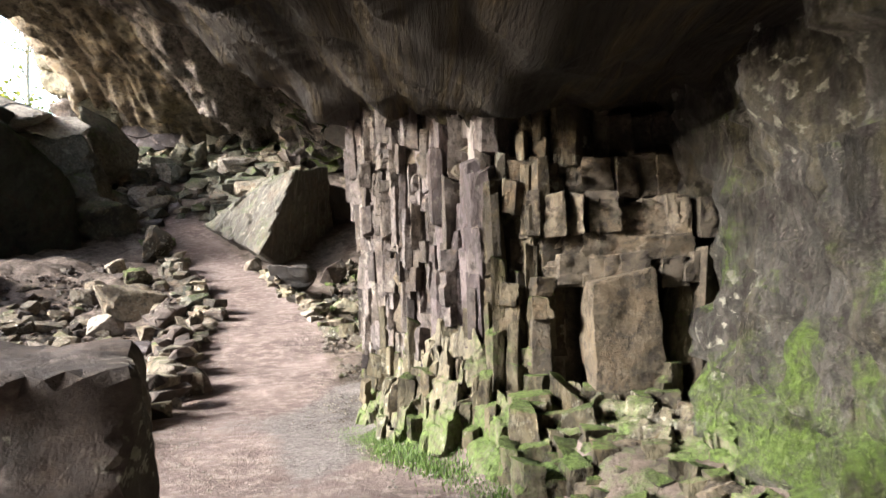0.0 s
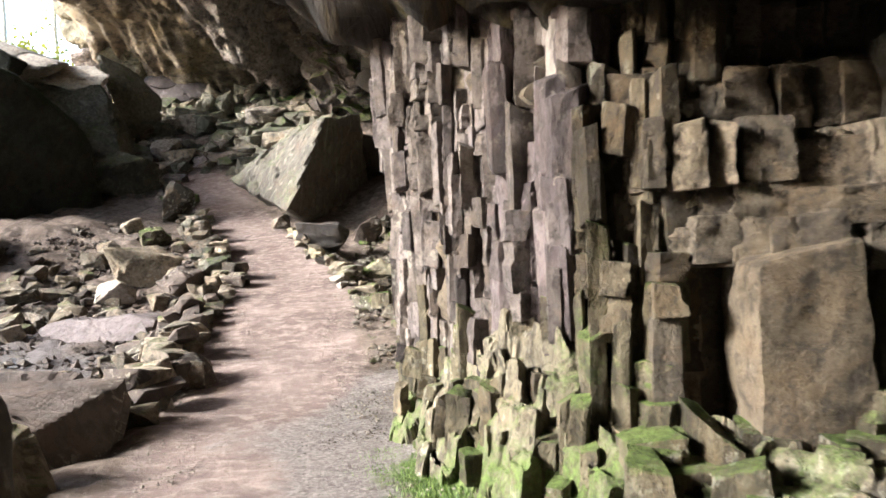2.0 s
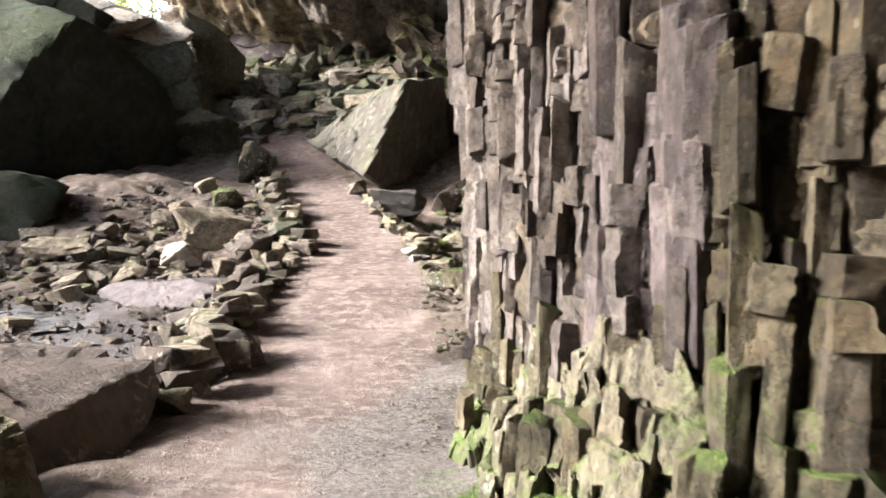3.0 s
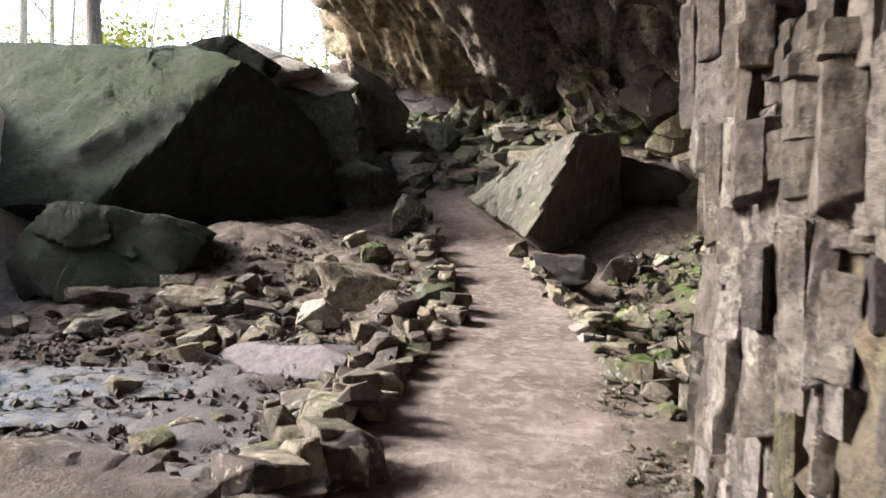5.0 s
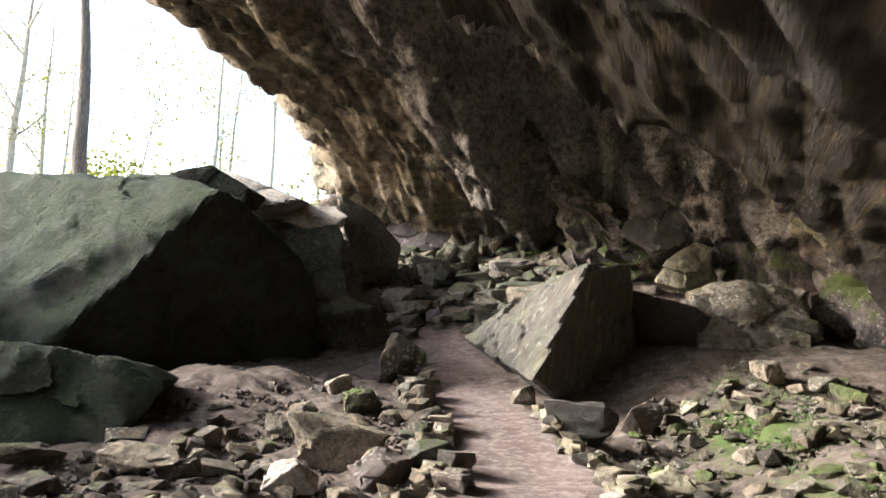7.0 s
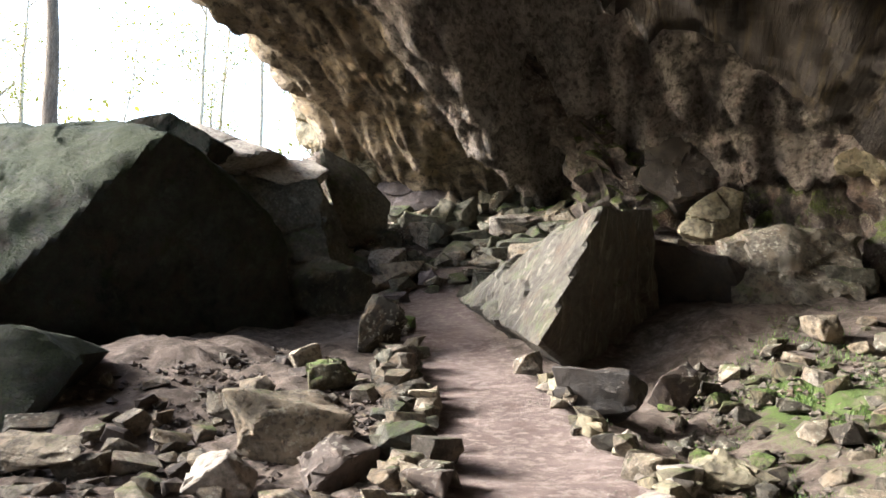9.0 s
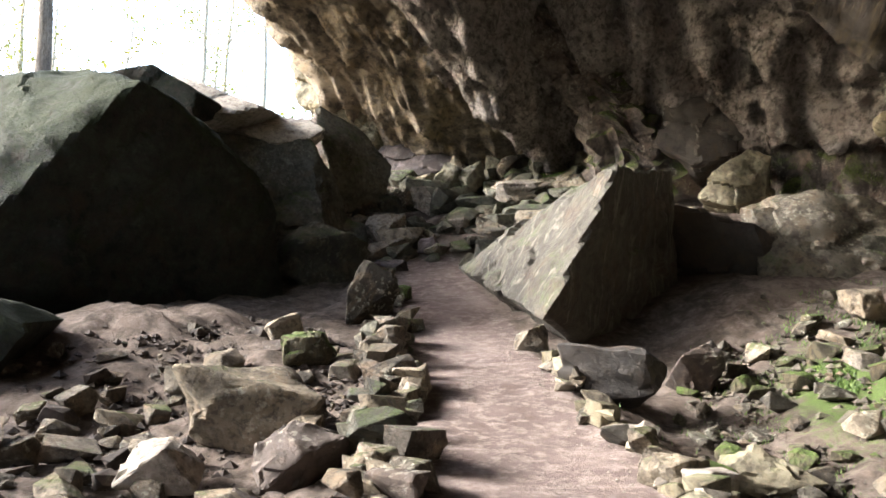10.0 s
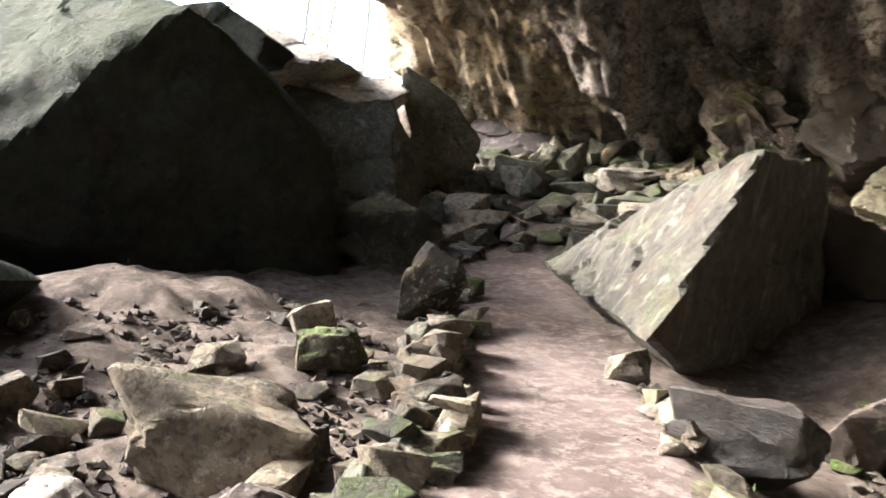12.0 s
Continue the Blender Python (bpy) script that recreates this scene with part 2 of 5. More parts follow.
def earth():
    """Trodden pinkish earth, grey gravel, damp mud and moss, shared by the whole ground."""
    mat, tree, bsdf = nodes_of("earth")
    at, geo = where(tree)
    broad = noise_of(tree, at, 0.8, 5, 0.65, 0.5)
    mid = noise_of(tree, at, 6.0, 6, 0.7)
    grit = noise_of(tree, at, 60.0, 6, 0.75)

    def mask(name):
        node = tree.nodes.new("ShaderNodeAttribute")
        node.attribute_name = name
        return node.outputs["Fac"]

    soil = mix(tree, ramp(tree, broad, 0.35, 0.65), (0.075, 0.058, 0.048), (0.17, 0.135, 0.113))
    soil = mix(tree, ramp(tree, mid, 0.45, 0.7), soil, (0.21, 0.172, 0.15))
    trod = mix(tree, ramp(tree, broad, 0.35, 0.65), (0.105, 0.079, 0.071), (0.2, 0.157, 0.143))
    trod = mix(tree, maths(tree, "MULTIPLY", ramp(tree, mid, 0.48, 0.62), 0.7), trod, (0.295, 0.244, 0.222))
    edge = maths(tree, "ADD", mask("path"), maths(tree, "MULTIPLY", maths(tree, "SUBTRACT", mid, 0.5), 0.7))
    colour = mix(tree, ramp(tree, edge, 0.4, 0.62), soil, trod)
    chips = add(tree, "ShaderNodeTexVoronoi", Scale=42.0)
    tree.links.new(at, chips.inputs["Vector"])
    gravel = mix(tree, chips.outputs["Color"], (0.07, 0.063, 0.06), (0.22, 0.205, 0.197))
    loose = maths(tree, "ADD", mask("gravel"), maths(tree, "MULTIPLY", maths(tree, "SUBTRACT", mid, 0.5), 0.9))
    colour = mix(tree, maths(tree, "MULTIPLY", ramp(tree, loose, 0.45, 0.7), 0.8), colour, gravel)
    clods = noise_of(tree, at, 2.6, 8, 0.75, 0.4)
    off = maths(tree, "SUBTRACT", 1.0, mask("path"))
    colour = mix(tree, maths(tree, "MULTIPLY", maths(tree, "MULTIPLY", ramp(tree, clods, 0.38, 0.54, (1, 1, 1, 1), (0, 0, 0, 1)), off), 0.8), colour, (0.045, 0.037, 0.03))
    wet = maths(tree, "ADD", mask("wet"), maths(tree, "MULTIPLY", maths(tree, "SUBTRACT", broad, 0.5), 1.2))
    damp = ramp(tree, wet, 0.4, 0.7)
    colour = mix(tree, maths(tree, "MULTIPLY", damp, 0.75), colour, (0.07, 0.061, 0.062))
    # pale ground outside, out of view, added to bounce sunlight onto the roof
    bounce_ground = mix(tree, ramp(tree, grit, 0.35, 0.65), (0.24, 0.19, 0.12), (0.5, 0.42, 0.29))
    colour = mix(tree, mask("bounce_ground"), colour, bounce_ground)
    sprout = maths(tree, "ADD", mask("moss"), maths(tree, "MULTIPLY", maths(tree, "SUBTRACT", mid, 0.5), 1.4))
    colour = mix(tree, ramp(tree, sprout, 0.45, 0.75), colour, mix(tree, ramp(tree, grit, 0.35, 0.65), (0.045, 0.065, 0.02), (0.11, 0.155, 0.05)))
    colour = mix(tree, ramp(tree, grit, 0.36, 0.46, (0.5, 0.5, 0.5, 1), (0, 0, 0, 1)), colour, (0.08, 0.065, 0.055))
    tree.links.new(colour, bsdf.inputs["Base Color"])
    tree.links.new(maths(tree, "SUBTRACT", 0.95, maths(tree, "MULTIPLY", damp, 0.35)), bsdf.inputs["Roughness"])
    tree.links.new(maths(tree, "ADD", 0.08, maths(tree, "MULTIPLY", damp, 0.3)), bsdf.inputs["Specular IOR Level"])
    height = maths(tree, "ADD", maths(tree, "ADD", maths(tree, "MULTIPLY", mid, 0.7), maths(tree, "MULTIPLY", grit, 0.3)), maths(tree, "MULTIPLY", maths(tree, "MULTIPLY", clods, off), 0.8))
    bumped = add(tree, "ShaderNodeBump", Strength=0.85, Distance=0.1)
    tree.links.new(height, bumped.inputs["Height"])
    tree.links.new(bumped.outputs["Normal"], bsdf.inputs["Normal"])
    return mat


def plant(name, dark, light, through_light=0.3):
    mat, tree, bsdf = nodes_of(name)
    each = tree.nodes.new("ShaderNodeNewGeometry")
    colour = mix(tree, each.outputs["Random Per Island"], dark, light)
    tree.links.new(colour, bsdf.inputs["Base Color"])
    bsdf.inputs["Roughness"].default_value = 0.6
    bsdf.inputs["Transmission Weight"].default_value = 0.0
    glow = tree.nodes.new("ShaderNodeBsdfTranslucent")
    tree.links.new(colour, glow.inputs["Color"])
    blend = tree.nodes.new("ShaderNodeMixShader")
    blend.inputs[0].default_value = through_light
    tree.links.new(bsdf.outputs[0], blend.inputs[1])
    tree.links.new(glow.outputs[0], blend.inputs[2])
    tree.links.new(blend.outputs[0], tree.nodes["Material Output"].inputs["Surface"])
    return mat


def wet_mud():
    """Mud under a skin of water: glossy with rough islands."""
    mat, tree, bsdf = nodes_of("wet_mud")
    at, _ = where(tree)
    spots = noise_of(tree, at, 5.0, 7, 0.7, 0.3)
    tree.links.new(mix(tree, ramp(tree, spots, 0.4, 0.6), (0.05, 0.043, 0.038), (0.13, 0.115, 0.1)), bsdf.inputs["Base Color"])
    tree.links.new(maths(tree, "ADD", 0.12, maths(tree, "MULTIPLY", ramp(tree, spots, 0.42, 0.6), 0.5)), bsdf.inputs["Roughness"])
    bumped = add(tree, "ShaderNodeBump", Strength=0.4, Distance=0.05)
    tree.links.new(spots, bumped.inputs["Height"])
    tree.links.new(bumped.outputs["Normal"], bsdf.inputs["Normal"])
    return mat


EARTH = earth()
WET_MUD = wet_mud()
BARK = stone("bark", (0.07, 0.058, 0.048), (0.2, 0.175, 0.145), (0.16, 0.135, 0.1), stretch=(6, 6, 0.6), relief=0.8)
PALE_BARK = stone("pale_bark", (0.3, 0.27, 0.22), (0.5, 0.46, 0.38), (0.36, 0.33, 0.22), stretch=(6, 6, 0.6), relief=0.5)
LEAF = plant("spring_leaf", (0.06, 0.08, 0.012), (0.17, 0.17, 0.03), 0.6)
MOSS_TUFT = plant("moss_tuft", (0.03, 0.06, 0.012), (0.12, 0.19, 0.04), 0.25)

# ---- shapes ----
def link_mesh(name, verts, faces, mat, parent=None, smooth=True, masks=None):
    me = bpy.data.meshes.new(name)
    me.from_pydata(np.asarray(verts, float).tolist(), [], faces if isinstance(faces, list) else faces.tolist())
    for key, values in (masks or {}).items():
        me.attributes.new(key, "FLOAT", "POINT").data.foreach_set("value", np.asarray(values, np.float32))
    me.polygons.foreach_set("use_smooth", [smooth] * len(me.polygons))
    me.materials.append(mat)
    ob = new(name, me)
    if parent:
        ob.parent = parent
    return ob


def grid_faces(rows, cols, flip=False):
    i = np.arange(rows * cols).reshape(rows, cols)
    a, b, c, d = i[:-1, :-1], i[:-1, 1:], i[1:, 1:], i[1:, :-1]
    order = (a, d, c, b) if flip else (a, b, c, d)
    return np.stack([v.ravel() for v in order], 1)


def fbm(x, y, z, octaves=5):
    return noise.fractal(Vector((x, y, z)), 0.9, 2.1, octaves)


def ridge(x, y, z, octaves=5):
    return noise.ridged_multi_fractal(Vector((x, y, z)), 0.8, 2.1, octaves, 1.0, 2.0)


SPHERES = {}


def sphere(level):
    if level not in SPHERES:
        bm = bmesh.new()
        bmesh.ops.create_icosphere(bm, subdivisions=level, radius=1.0)
        bm.verts.ensure_lookup_table()
        SPHERES[level] = (np.array([v.co[:] for v in bm.verts]), np.array([[v.index for v in f.verts] for f in bm.faces]))
        bm.free()
    return SPHERES[level]


def carve(normals, depths, level, crisp=22.0):
    """A body bounded by planes, with slightly worn edges."""
    ways, faces = sphere(level)
    facing = np.maximum(ways @ np.asarray(normals).T, 1e-6) / np.asarray(depths)
    top = facing.max(1)
    reach = 1.0 / (top * ((facing / top[:, None]) ** crisp).sum(1) ** (1.0 / crisp))
    return ways * reach[:, None], faces


def weather(points, amount, size, seed, centre=(0, 0, 0), chips=1.3):
    """Roughen a body: soft noise and flat chipped facets."""
    out = points.copy()
    lengths = np.linalg.norm(points - np.array(centre), axis=1)
    for i, p in enumerate(points):
        n = fbm(p[0] / size + seed * 7.3, p[1] / size - seed * 3.1, p[2] / size + seed, 5)
        q = Vector((p[0] / size * 0.75 + seed * 5.7, p[1] / size * 0.75, p[2] / size * 0.75 - seed))
        core = noise.voronoi(q)[1][0]
        tilt = noise.cell_vector(core * 9.7) - Vector((0.5, 0.5, 0.5))
        n += chips * max(-0.7, min(0.7, (q - core).dot(tilt) * 2.2))
        out[i] += (p - np.array(centre)) / max(lengths[i], 1e-6) * n * amount
    return out


def random_block(seed, fine):
    """A unit broken block: the sharp hull of a few random points, roughened; its base is near z = 0."""
    r = np.random.RandomState(seed)
    bm = bmesh.new()
    for sx, sy, sz in itertools.product((-0.5, 0.5), repeat=3):
        if r.rand() < 0.72:
            bm.verts.new((sx * r.uniform(0.35, 1.05), sy * r.uniform(0.35, 1.05), sz * r.uniform(0.3, 1.05)))
    for _ in range(5 + seed % 4):
        p = r.normal(0, 1, 3)
        bm.verts.new(p / np.linalg.norm(p) * r.uniform(0.5, 0.62))
    made = bmesh.ops.convex_hull(bm, input=bm.verts[:])
    bmesh.ops.delete(bm, geom=list({g for g in made["geom_interior"] + made["geom_unused"] if isinstance(g, bmesh.types.BMVert)}), context="VERTS")
    bmesh.ops.dissolve_limit(bm, angle_limit=radians(14), verts=bm.verts[:], edges=bm.edges[:])
    bmesh.ops.bevel(bm, geom=bm.edges[:], offset=0.02, segments=1, affect="EDGES", profile=0.6)
    if fine:
        bmesh.ops.triangulate(bm, faces=bm.faces[:])
        for _ in range(3):
            long = [e for e in bm.edges if e.calc_length() > 0.09]
            bmesh.ops.subdivide_edges(bm, edges=long, cuts=1, use_grid_fill=True)
            bmesh.ops.triangulate(bm, faces=bm.faces[:])
    bm.verts.index_update()
    verts = np.array([v.co[:] for v in bm.verts])
    faces = [[v.index for v in f.verts] for f in bm.faces]
    bm.free()
    low, high = verts.min(0), verts.max(0)
    verts = (verts - (low + high) / 2) / (high - low)
    if fine:
        verts = weather(verts, 0.034, 0.28, seed, chips=2.0)
    verts[:, 2] -= verts[:, 2].min() + 0.06
    return verts, faces


STONES = [random_block(100 + i, True) for i in range(16)]
STONE_MESHES = {}


def stone_mesh(shape, mat):
    """Shared mesh of one of the broken-stone shapes in a given rock."""
    key = (shape % len(STONES), mat.name)
    if key not in STONE_MESHES:
        me = bpy.data.meshes.new("stone")
        verts, faces = STONES[key[0]]
        me.from_pydata(verts.tolist(), [], faces)
        me.polygons.foreach_set("use_smooth", [True] * len(me.polygons))
        me.set_sharp_from_angle(angle=radians(24))
        me.materials.append(mat)
        STONE_MESHES[key] = me
    return STONE_MESHES[key]


def boulder_from(name, corners, mat, level=5, wear=0.1, size=1.0, crisp=240.0, seed=1, chips=1.3):
    """A boulder whose faces are the hull of a few corners, worn and roughened. It is centred on its own origin."""
    bm = bmesh.new()
    made = [bm.verts.new(c) for c in corners]
    bmesh.ops.convex_hull(bm, input=made)
    bm.normal_update()
    centre = np.mean([c for c in corners], 0)
    normals, depths = [], []
    for f in bm.faces:
        n = np.array(f.normal)
        d = float(n @ (np.array(f.calc_center_median()) - centre))
        if d < 0:
            n, d = -n, -d
        normals.append(n)
        depths.append(max(d, 0.05))
    bm.free()
    keep_n, keep_d = [], []
    for n, d in zip(normals, depths):
        if not any(float(n @ m) > 0.995 for m in keep_n):
            keep_n.append(n)
            keep_d.append(d)
    verts, faces = carve(keep_n, keep_d, level, crisp)
    verts = weather(verts, wear, size, seed, chips=chips)
    ob = link_mesh(name, verts, faces, mat)
    ob.data.set_sharp_from_angle(angle=radians(22))
    ob.location = centre.tolist()
    return ob


def rock(name, x, y, z, sx, sy, sz, turn, shape, mat, label, category="rock", group="", tilt=0.0, sink=0.06):
    """One loose rock of the shared shapes, resting a little sunk at height z."""
    ob = new(name, stone_mesh(shape, mat))
    ob.matrix_world = Matrix.Translation((x, y, z - sink * sz)) @ pose(0, 0, 0, tilt, tilt * 0.6, turn) @ Matrix.Diagonal((sx, sy, sz, 1))
    return tagged(ob, label, category, group)


# ---- the plan ----
def lerp_table(table, v):
    """Smooth profile through a short table of (position, height)."""
    if v <= table[0][0]:
        return table[0][1]
    for (a, p), (b, q) in zip(table, table[1:]):
        if v <= b:
            k = (v - a) / (b - a)
            k = k * k * (3 - 2 * k) * 0.5 + k * 0.5
            return p + (q - p) * k
    return table[-1][1]


RISE = [(0, 0.0), (6, 0.0), (9, -0.18), (12, -0.1), (14, 0.1), (17, 0.26), (19, 0.46), (21, 0.8), (23, 1.12),
        (26, 1.85), (29, 2.65), (31, 3.7), (34, 5.0), (37, 6.3), (42, 7.4), (60, 9.0)]
LINE = [(-10, 0.4), (0, 0.0), (5, -0.8), (9, -1.85), (13.3, -2.8), (17, -3.45), (19.7, -4.45), (21, -5.05), (23, -5.9),
        (26, -7.3), (28, -8.3), (30, -9.3), (60, -9.5)]


# foot of the mossy bedrock between path and pillar
FOOT_EDGE = [(2, 1.25), (4.5, 0.72), (5.4, 0.25), (6.2, -0.2), (7.4, -0.72), (9.5, -1.0)]


def bump(x, y, cx, cy, rx, ry, h):
    return h * math.exp(-((x - cx) / rx) ** 2 - ((y - cy) / ry) ** 2)


def off_path(x, y):
    return x - lerp_table(LINE, y)


def ease(a, b, v):
    k = min(1.0, max(0.0, (v - a) / (b - a)))
    return k * k * (3 - 2 * k)


def ground(x, y):
    """Height of the bare ground."""
    z = lerp_table(RISE, y)
    o = off_path(x, y)
    inside = ease(4, 8, y) * (1 - ease(24, 30, y))
    z -= 0.42 * ease(1.0, 2.6, -o) * ease(6, 9, y) * (1 - ease(16, 22, y))
    z -= 0.40 * ease(1.0, 2.2, o) * ease(13, 18, y) * (1 - ease(23, 26, y))
    z += 0.5 * ease(2.6, 5.5, o) * ease(13, 17, y) * (1 - ease(26, 30, y))
    z += bump(x, y, -11.0, 21.2, 2.6, 2.6, 0.62)
    z -= 0.55 * ease(11, 15, -x) * (1 - ease(20, 24, y))
    edge = lerp_table(FOOT_EDGE, y)
    z += 0.28 * ease(edge, edge + 0.75, x) * ease(2.0, 4.5, y) * (1 - ease(7.5, 9.5, y))
    return z


WALL_LINE = [(-12, 1.9), (3.3, 1.72), (4.6, 1.85), (5.8, 2.3), (6.4, 1.3), (6.9, 0.35), (7.6, -0.2), (8.9, -0.55), (9.7, -0.45), (11.5, 0.45),
             (14, 1.7), (18, 3.0), (24, 3.2), (28, 2.4), (31, 0.2), (33, -2.6), (38, -5.6), (42, -6.8), (43, -7.5)]
ROOF_LINE = [(-12, 1.9), (3, 1.7), (6, 1.1), (9, -0.3), (12, 0.4), (16, 2.2), (24, 3.2), (28, 2.4), (31, 0.2), (33, -2.6), (38, -5.6), (43, -7.5)]
LIP_HEIGHT = [(-12, 10.0), (4, 10.2), (7, 11.3), (12, 11.8), (18, 12.0), (25, 11.0), (30, 10.1), (33.5, 9.6), (35.5, 8.4), (37, 7.2), (43, 7.6)]
FOOT_HEIGHT = [(0, 2.4), (6, 2.5), (8.5, 2.95), (24, 2.95), (30, 3.3), (36, 5.2), (42, 7.6)]


def vault(x, y):
    """Height of the rock roof."""
    wall = lerp_table(ROOF_LINE, y)
    low, high = lerp_table(FOOT_HEIGHT, y), lerp_table(LIP_HEIGHT, y)
    u = min(1.0, max(0.0, (wall - 0.9 - x) / (wall + 14.1)))
    z = low + (high - low) * u ** (1.0 - 0.3 * ease(11, 17, y))
    brink = 24.0 + 0.72 * (x + 1.0)
    z += 2.0 * ease(-0.25, 0.45, y - brink + 0.5 * fbm(x * 0.5, y * 0.5, 3)) * ease(-7.9, -6.5, x) * (1 - ease(34, 41, y))
    return z


# ---- ground ----
def build_ground():
    far = [60, 90, 140, 220, 400, 800]
    xs = np.concatenate([-np.array(far[::-1]), np.arange(-44, -17, 1.0), np.arange(-17, 4.6, 0.12), np.arange(5, 30, 2.0), far])
    ys = np.concatenate([-np.array(far[::-1]), np.arange(-40, -2, 2.0), np.arange(-2, 42, 0.13), np.arange(42.5, 58, 1.5), far])
    verts, masks = [], {"path": [], "gravel": [], "wet": [], "moss": [], "bounce_ground": []}
    for y in ys:
        for x in xs:
            near = -18 < x < 6 and -3 < y < 44
            z = ground(x, y) if near else ground(max(-16, min(4, x)), max(-3, min(43, y)))
            if x < -15:
                z += (4.6 - z) * ease(-15, -19, x) if y < 46 else 0
                z += 0.06 * max(0.0, -x - 24)
            o = off_path(x, y)
            half = 0.98 - 0.12 * ease(18, 26, y)
            on = (1 - ease(half - 0.15, half + 0.25, abs(o))) * (1 - ease(29, 31, y))
            on = max(on, 1 - ease(6.0, 8.0, y)) if -2.4 < x < 1 else on
            if near:
                rough = 0.03 + 0.10 * (1 - on)
                z += rough * fbm(x * 0.9, y * 0.9, 1.7) + (0.014 + 0.055 * (1 - on)) * fbm(x * 3.6, y * 3.6, 5.1)
                z += 0.1 * bump(x, y, -10.6, 20.6, 2.4, 2.8, 1.0) * (ridge(x * 0.5, y * 1.3, 4.0, 5) - 1.0)
                z -= 0.012 * on * max(0, ridge(x * 1.4, y * 0.9, 2.0, 3) - 1.0)
            verts.append((x, y, z))
            masks["path"].append(on)
            masks["gravel"].append(bump(x, y, -0.85, 7.2, 0.38, 1.7, 1.0) + bump(x, y, -1.0, 9.3, 0.5, 2.6, 0.95) + bump(x, y, -1.9, 8.3, 0.9, 1.0, 0.55) + 0.4 * bump(x, y, -6.5, 16, 3, 3, 1))
            masks["wet"].append(bump(x, y, -11.8, 20.4, 1.2, 1.4, 0.45) + bump(x, y, -7.4, 13.2, 2.6, 1.9, 0.95) + bump(x, y, -9.5, 17.6, 2.0, 1.2, 0.5) + bump(x, y, -5.2, 11.4, 1.3, 1.6, 0.7))
            masks["moss"].append(bump(x, y, -0.9, 22.0, 1.2, 2.2, 0.9) + bump(x, y, -0.35, 7.0, 0.45, 0.9, 0.95) + bump(x, y, -8.0, 41.5, 6, 2.0, 0.8)
                                 + bump(x, y, -0.2, 18.5, 0.8, 1.5, 0.6) + bump(x, y, 1.1, 4.0, 0.5, 2.0, 0.6))
            masks["bounce_ground"].append(ease(-15.5, -18, x))
    ob = link_mesh("ground", verts, grid_faces(len(ys), len(xs)), EARTH, masks=masks)
    tagged(ob, "trodden pinkish earth floor with gravel and damp mud", "ground", kind="structure")


build_ground()


# ---- roof ----
def build_vault():
    ys = np.concatenate([np.arange(-12.5, 4, 0.5), np.arange(4, 43.6, 0.17)])
    cols = 120
    verts = []
    for y in ys:
        wall = lerp_table(WALL_LINE, y) + 2.4
        lip = -15.0 + 0.9 * fbm(0.0, y * 0.22, 4.0) + 0.35 * fbm(3.0, y * 1.1, 8.0)
        for i in range(cols):
            x = wall + (lip - wall) * (i / (cols - 1)) ** 0.92
            z = vault(x, y)
            calm = 0.35 + 0.65 * ease(-0.6, 0.6, y - 24.0 - 0.72 * (x + 1.0))
            calm = max(calm, ease(-6.0, -9.0, x))
            # bedding folds run along the shelter
            a, b = 0.12 * x + 0.99 * y, 0.99 * x - 0.12 * y
            fold = 0.55 + 0.45 * calm
            calm *= 0.3 + 0.7 * ease(1.0, 4.0, wall - 2.4 - x)
            z += 0.8 * calm * fbm(a * 0.16, b * 0.42, 1.0, 4)
            z += 0.42 * calm * (ridge(a * 0.22, b * 0.75, 6.0, 4) - 1.1) * 0.8
            z += 0.2 * fold * (ridge(a * 0.3, b * 2.0 + 0.6 * fbm(a * 0.3, b * 0.5, 12.0), 9.0, 4) - 1.0)
            bed = 1.15 * b + 1.6 * fbm(a * 0.12, b * 0.5, 14.0, 3)
            z += 0.2 * fold * (ease(0.0, 0.75, bed % 1.0) - ease(0.8, 1.0, bed % 1.0))
            z += 0.15 * calm * fbm(x * 1.5, y * 1.5, 2.0, 4)
            # beyond the brink of the lower bed the rock hangs in knobs parted by creases
            far = ease(0.0, 1.2, y - 24.0 - 0.72 * (x + 1.0)) * ease(-10.0, -7.0, x)
            near_far = noise.voronoi(Vector((x * 0.85 + 0.35 * fbm(x, y, 5.0), y * 0.42 + 0.2 * x, 2.0)))[0]
            z -= 1.0 * far * min(0.8, near_far[1] - near_far[0]) - 0.25 * far * fbm(x * 1.3, y * 0.9, 7.0, 4)
            step = fbm(a * 0.1 + 9, b * 0.5, 3.0, 3) * 3.0
            z += 0.22 * (math.floor(step) + ease(0.35, 0.65, step - math.floor(step)) - step) * calm
            verts.append((x, y, z))
        edge = verts[-1][2]
        for dx, dz in ((-0.35, 0.15), (-0.75, 0.6), (-0.95, 1.4), (-0.6, 2.4), (-0.9, 3.6), (-0.2, 5.0), (3.0, 6.5), (24.0, 9.0)):
            w = 0.3 * fbm(y * 0.8, dz, 2.0)
            verts.append((lip + dx + w, y, max(edge, 9.0) + dz))
    ob = link_mesh("ceiling", verts, grid_faces(len(ys), cols + 8), VAULT)
    ob.data.materials.append(SHADED_BED)
    ob.data.materials.append(KNOBBY)
    # lower roof bed over path and pillar: a darker colour stands in for shade
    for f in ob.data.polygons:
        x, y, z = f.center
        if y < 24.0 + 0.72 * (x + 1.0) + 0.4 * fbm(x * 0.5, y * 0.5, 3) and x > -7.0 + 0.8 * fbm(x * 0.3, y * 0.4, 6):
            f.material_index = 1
        elif y > 18 and x > -10.4 + 0.1 * (y - 24) + 1.2 * fbm(x * 0.3, y * 0.3, 2):
            f.material_index = 2
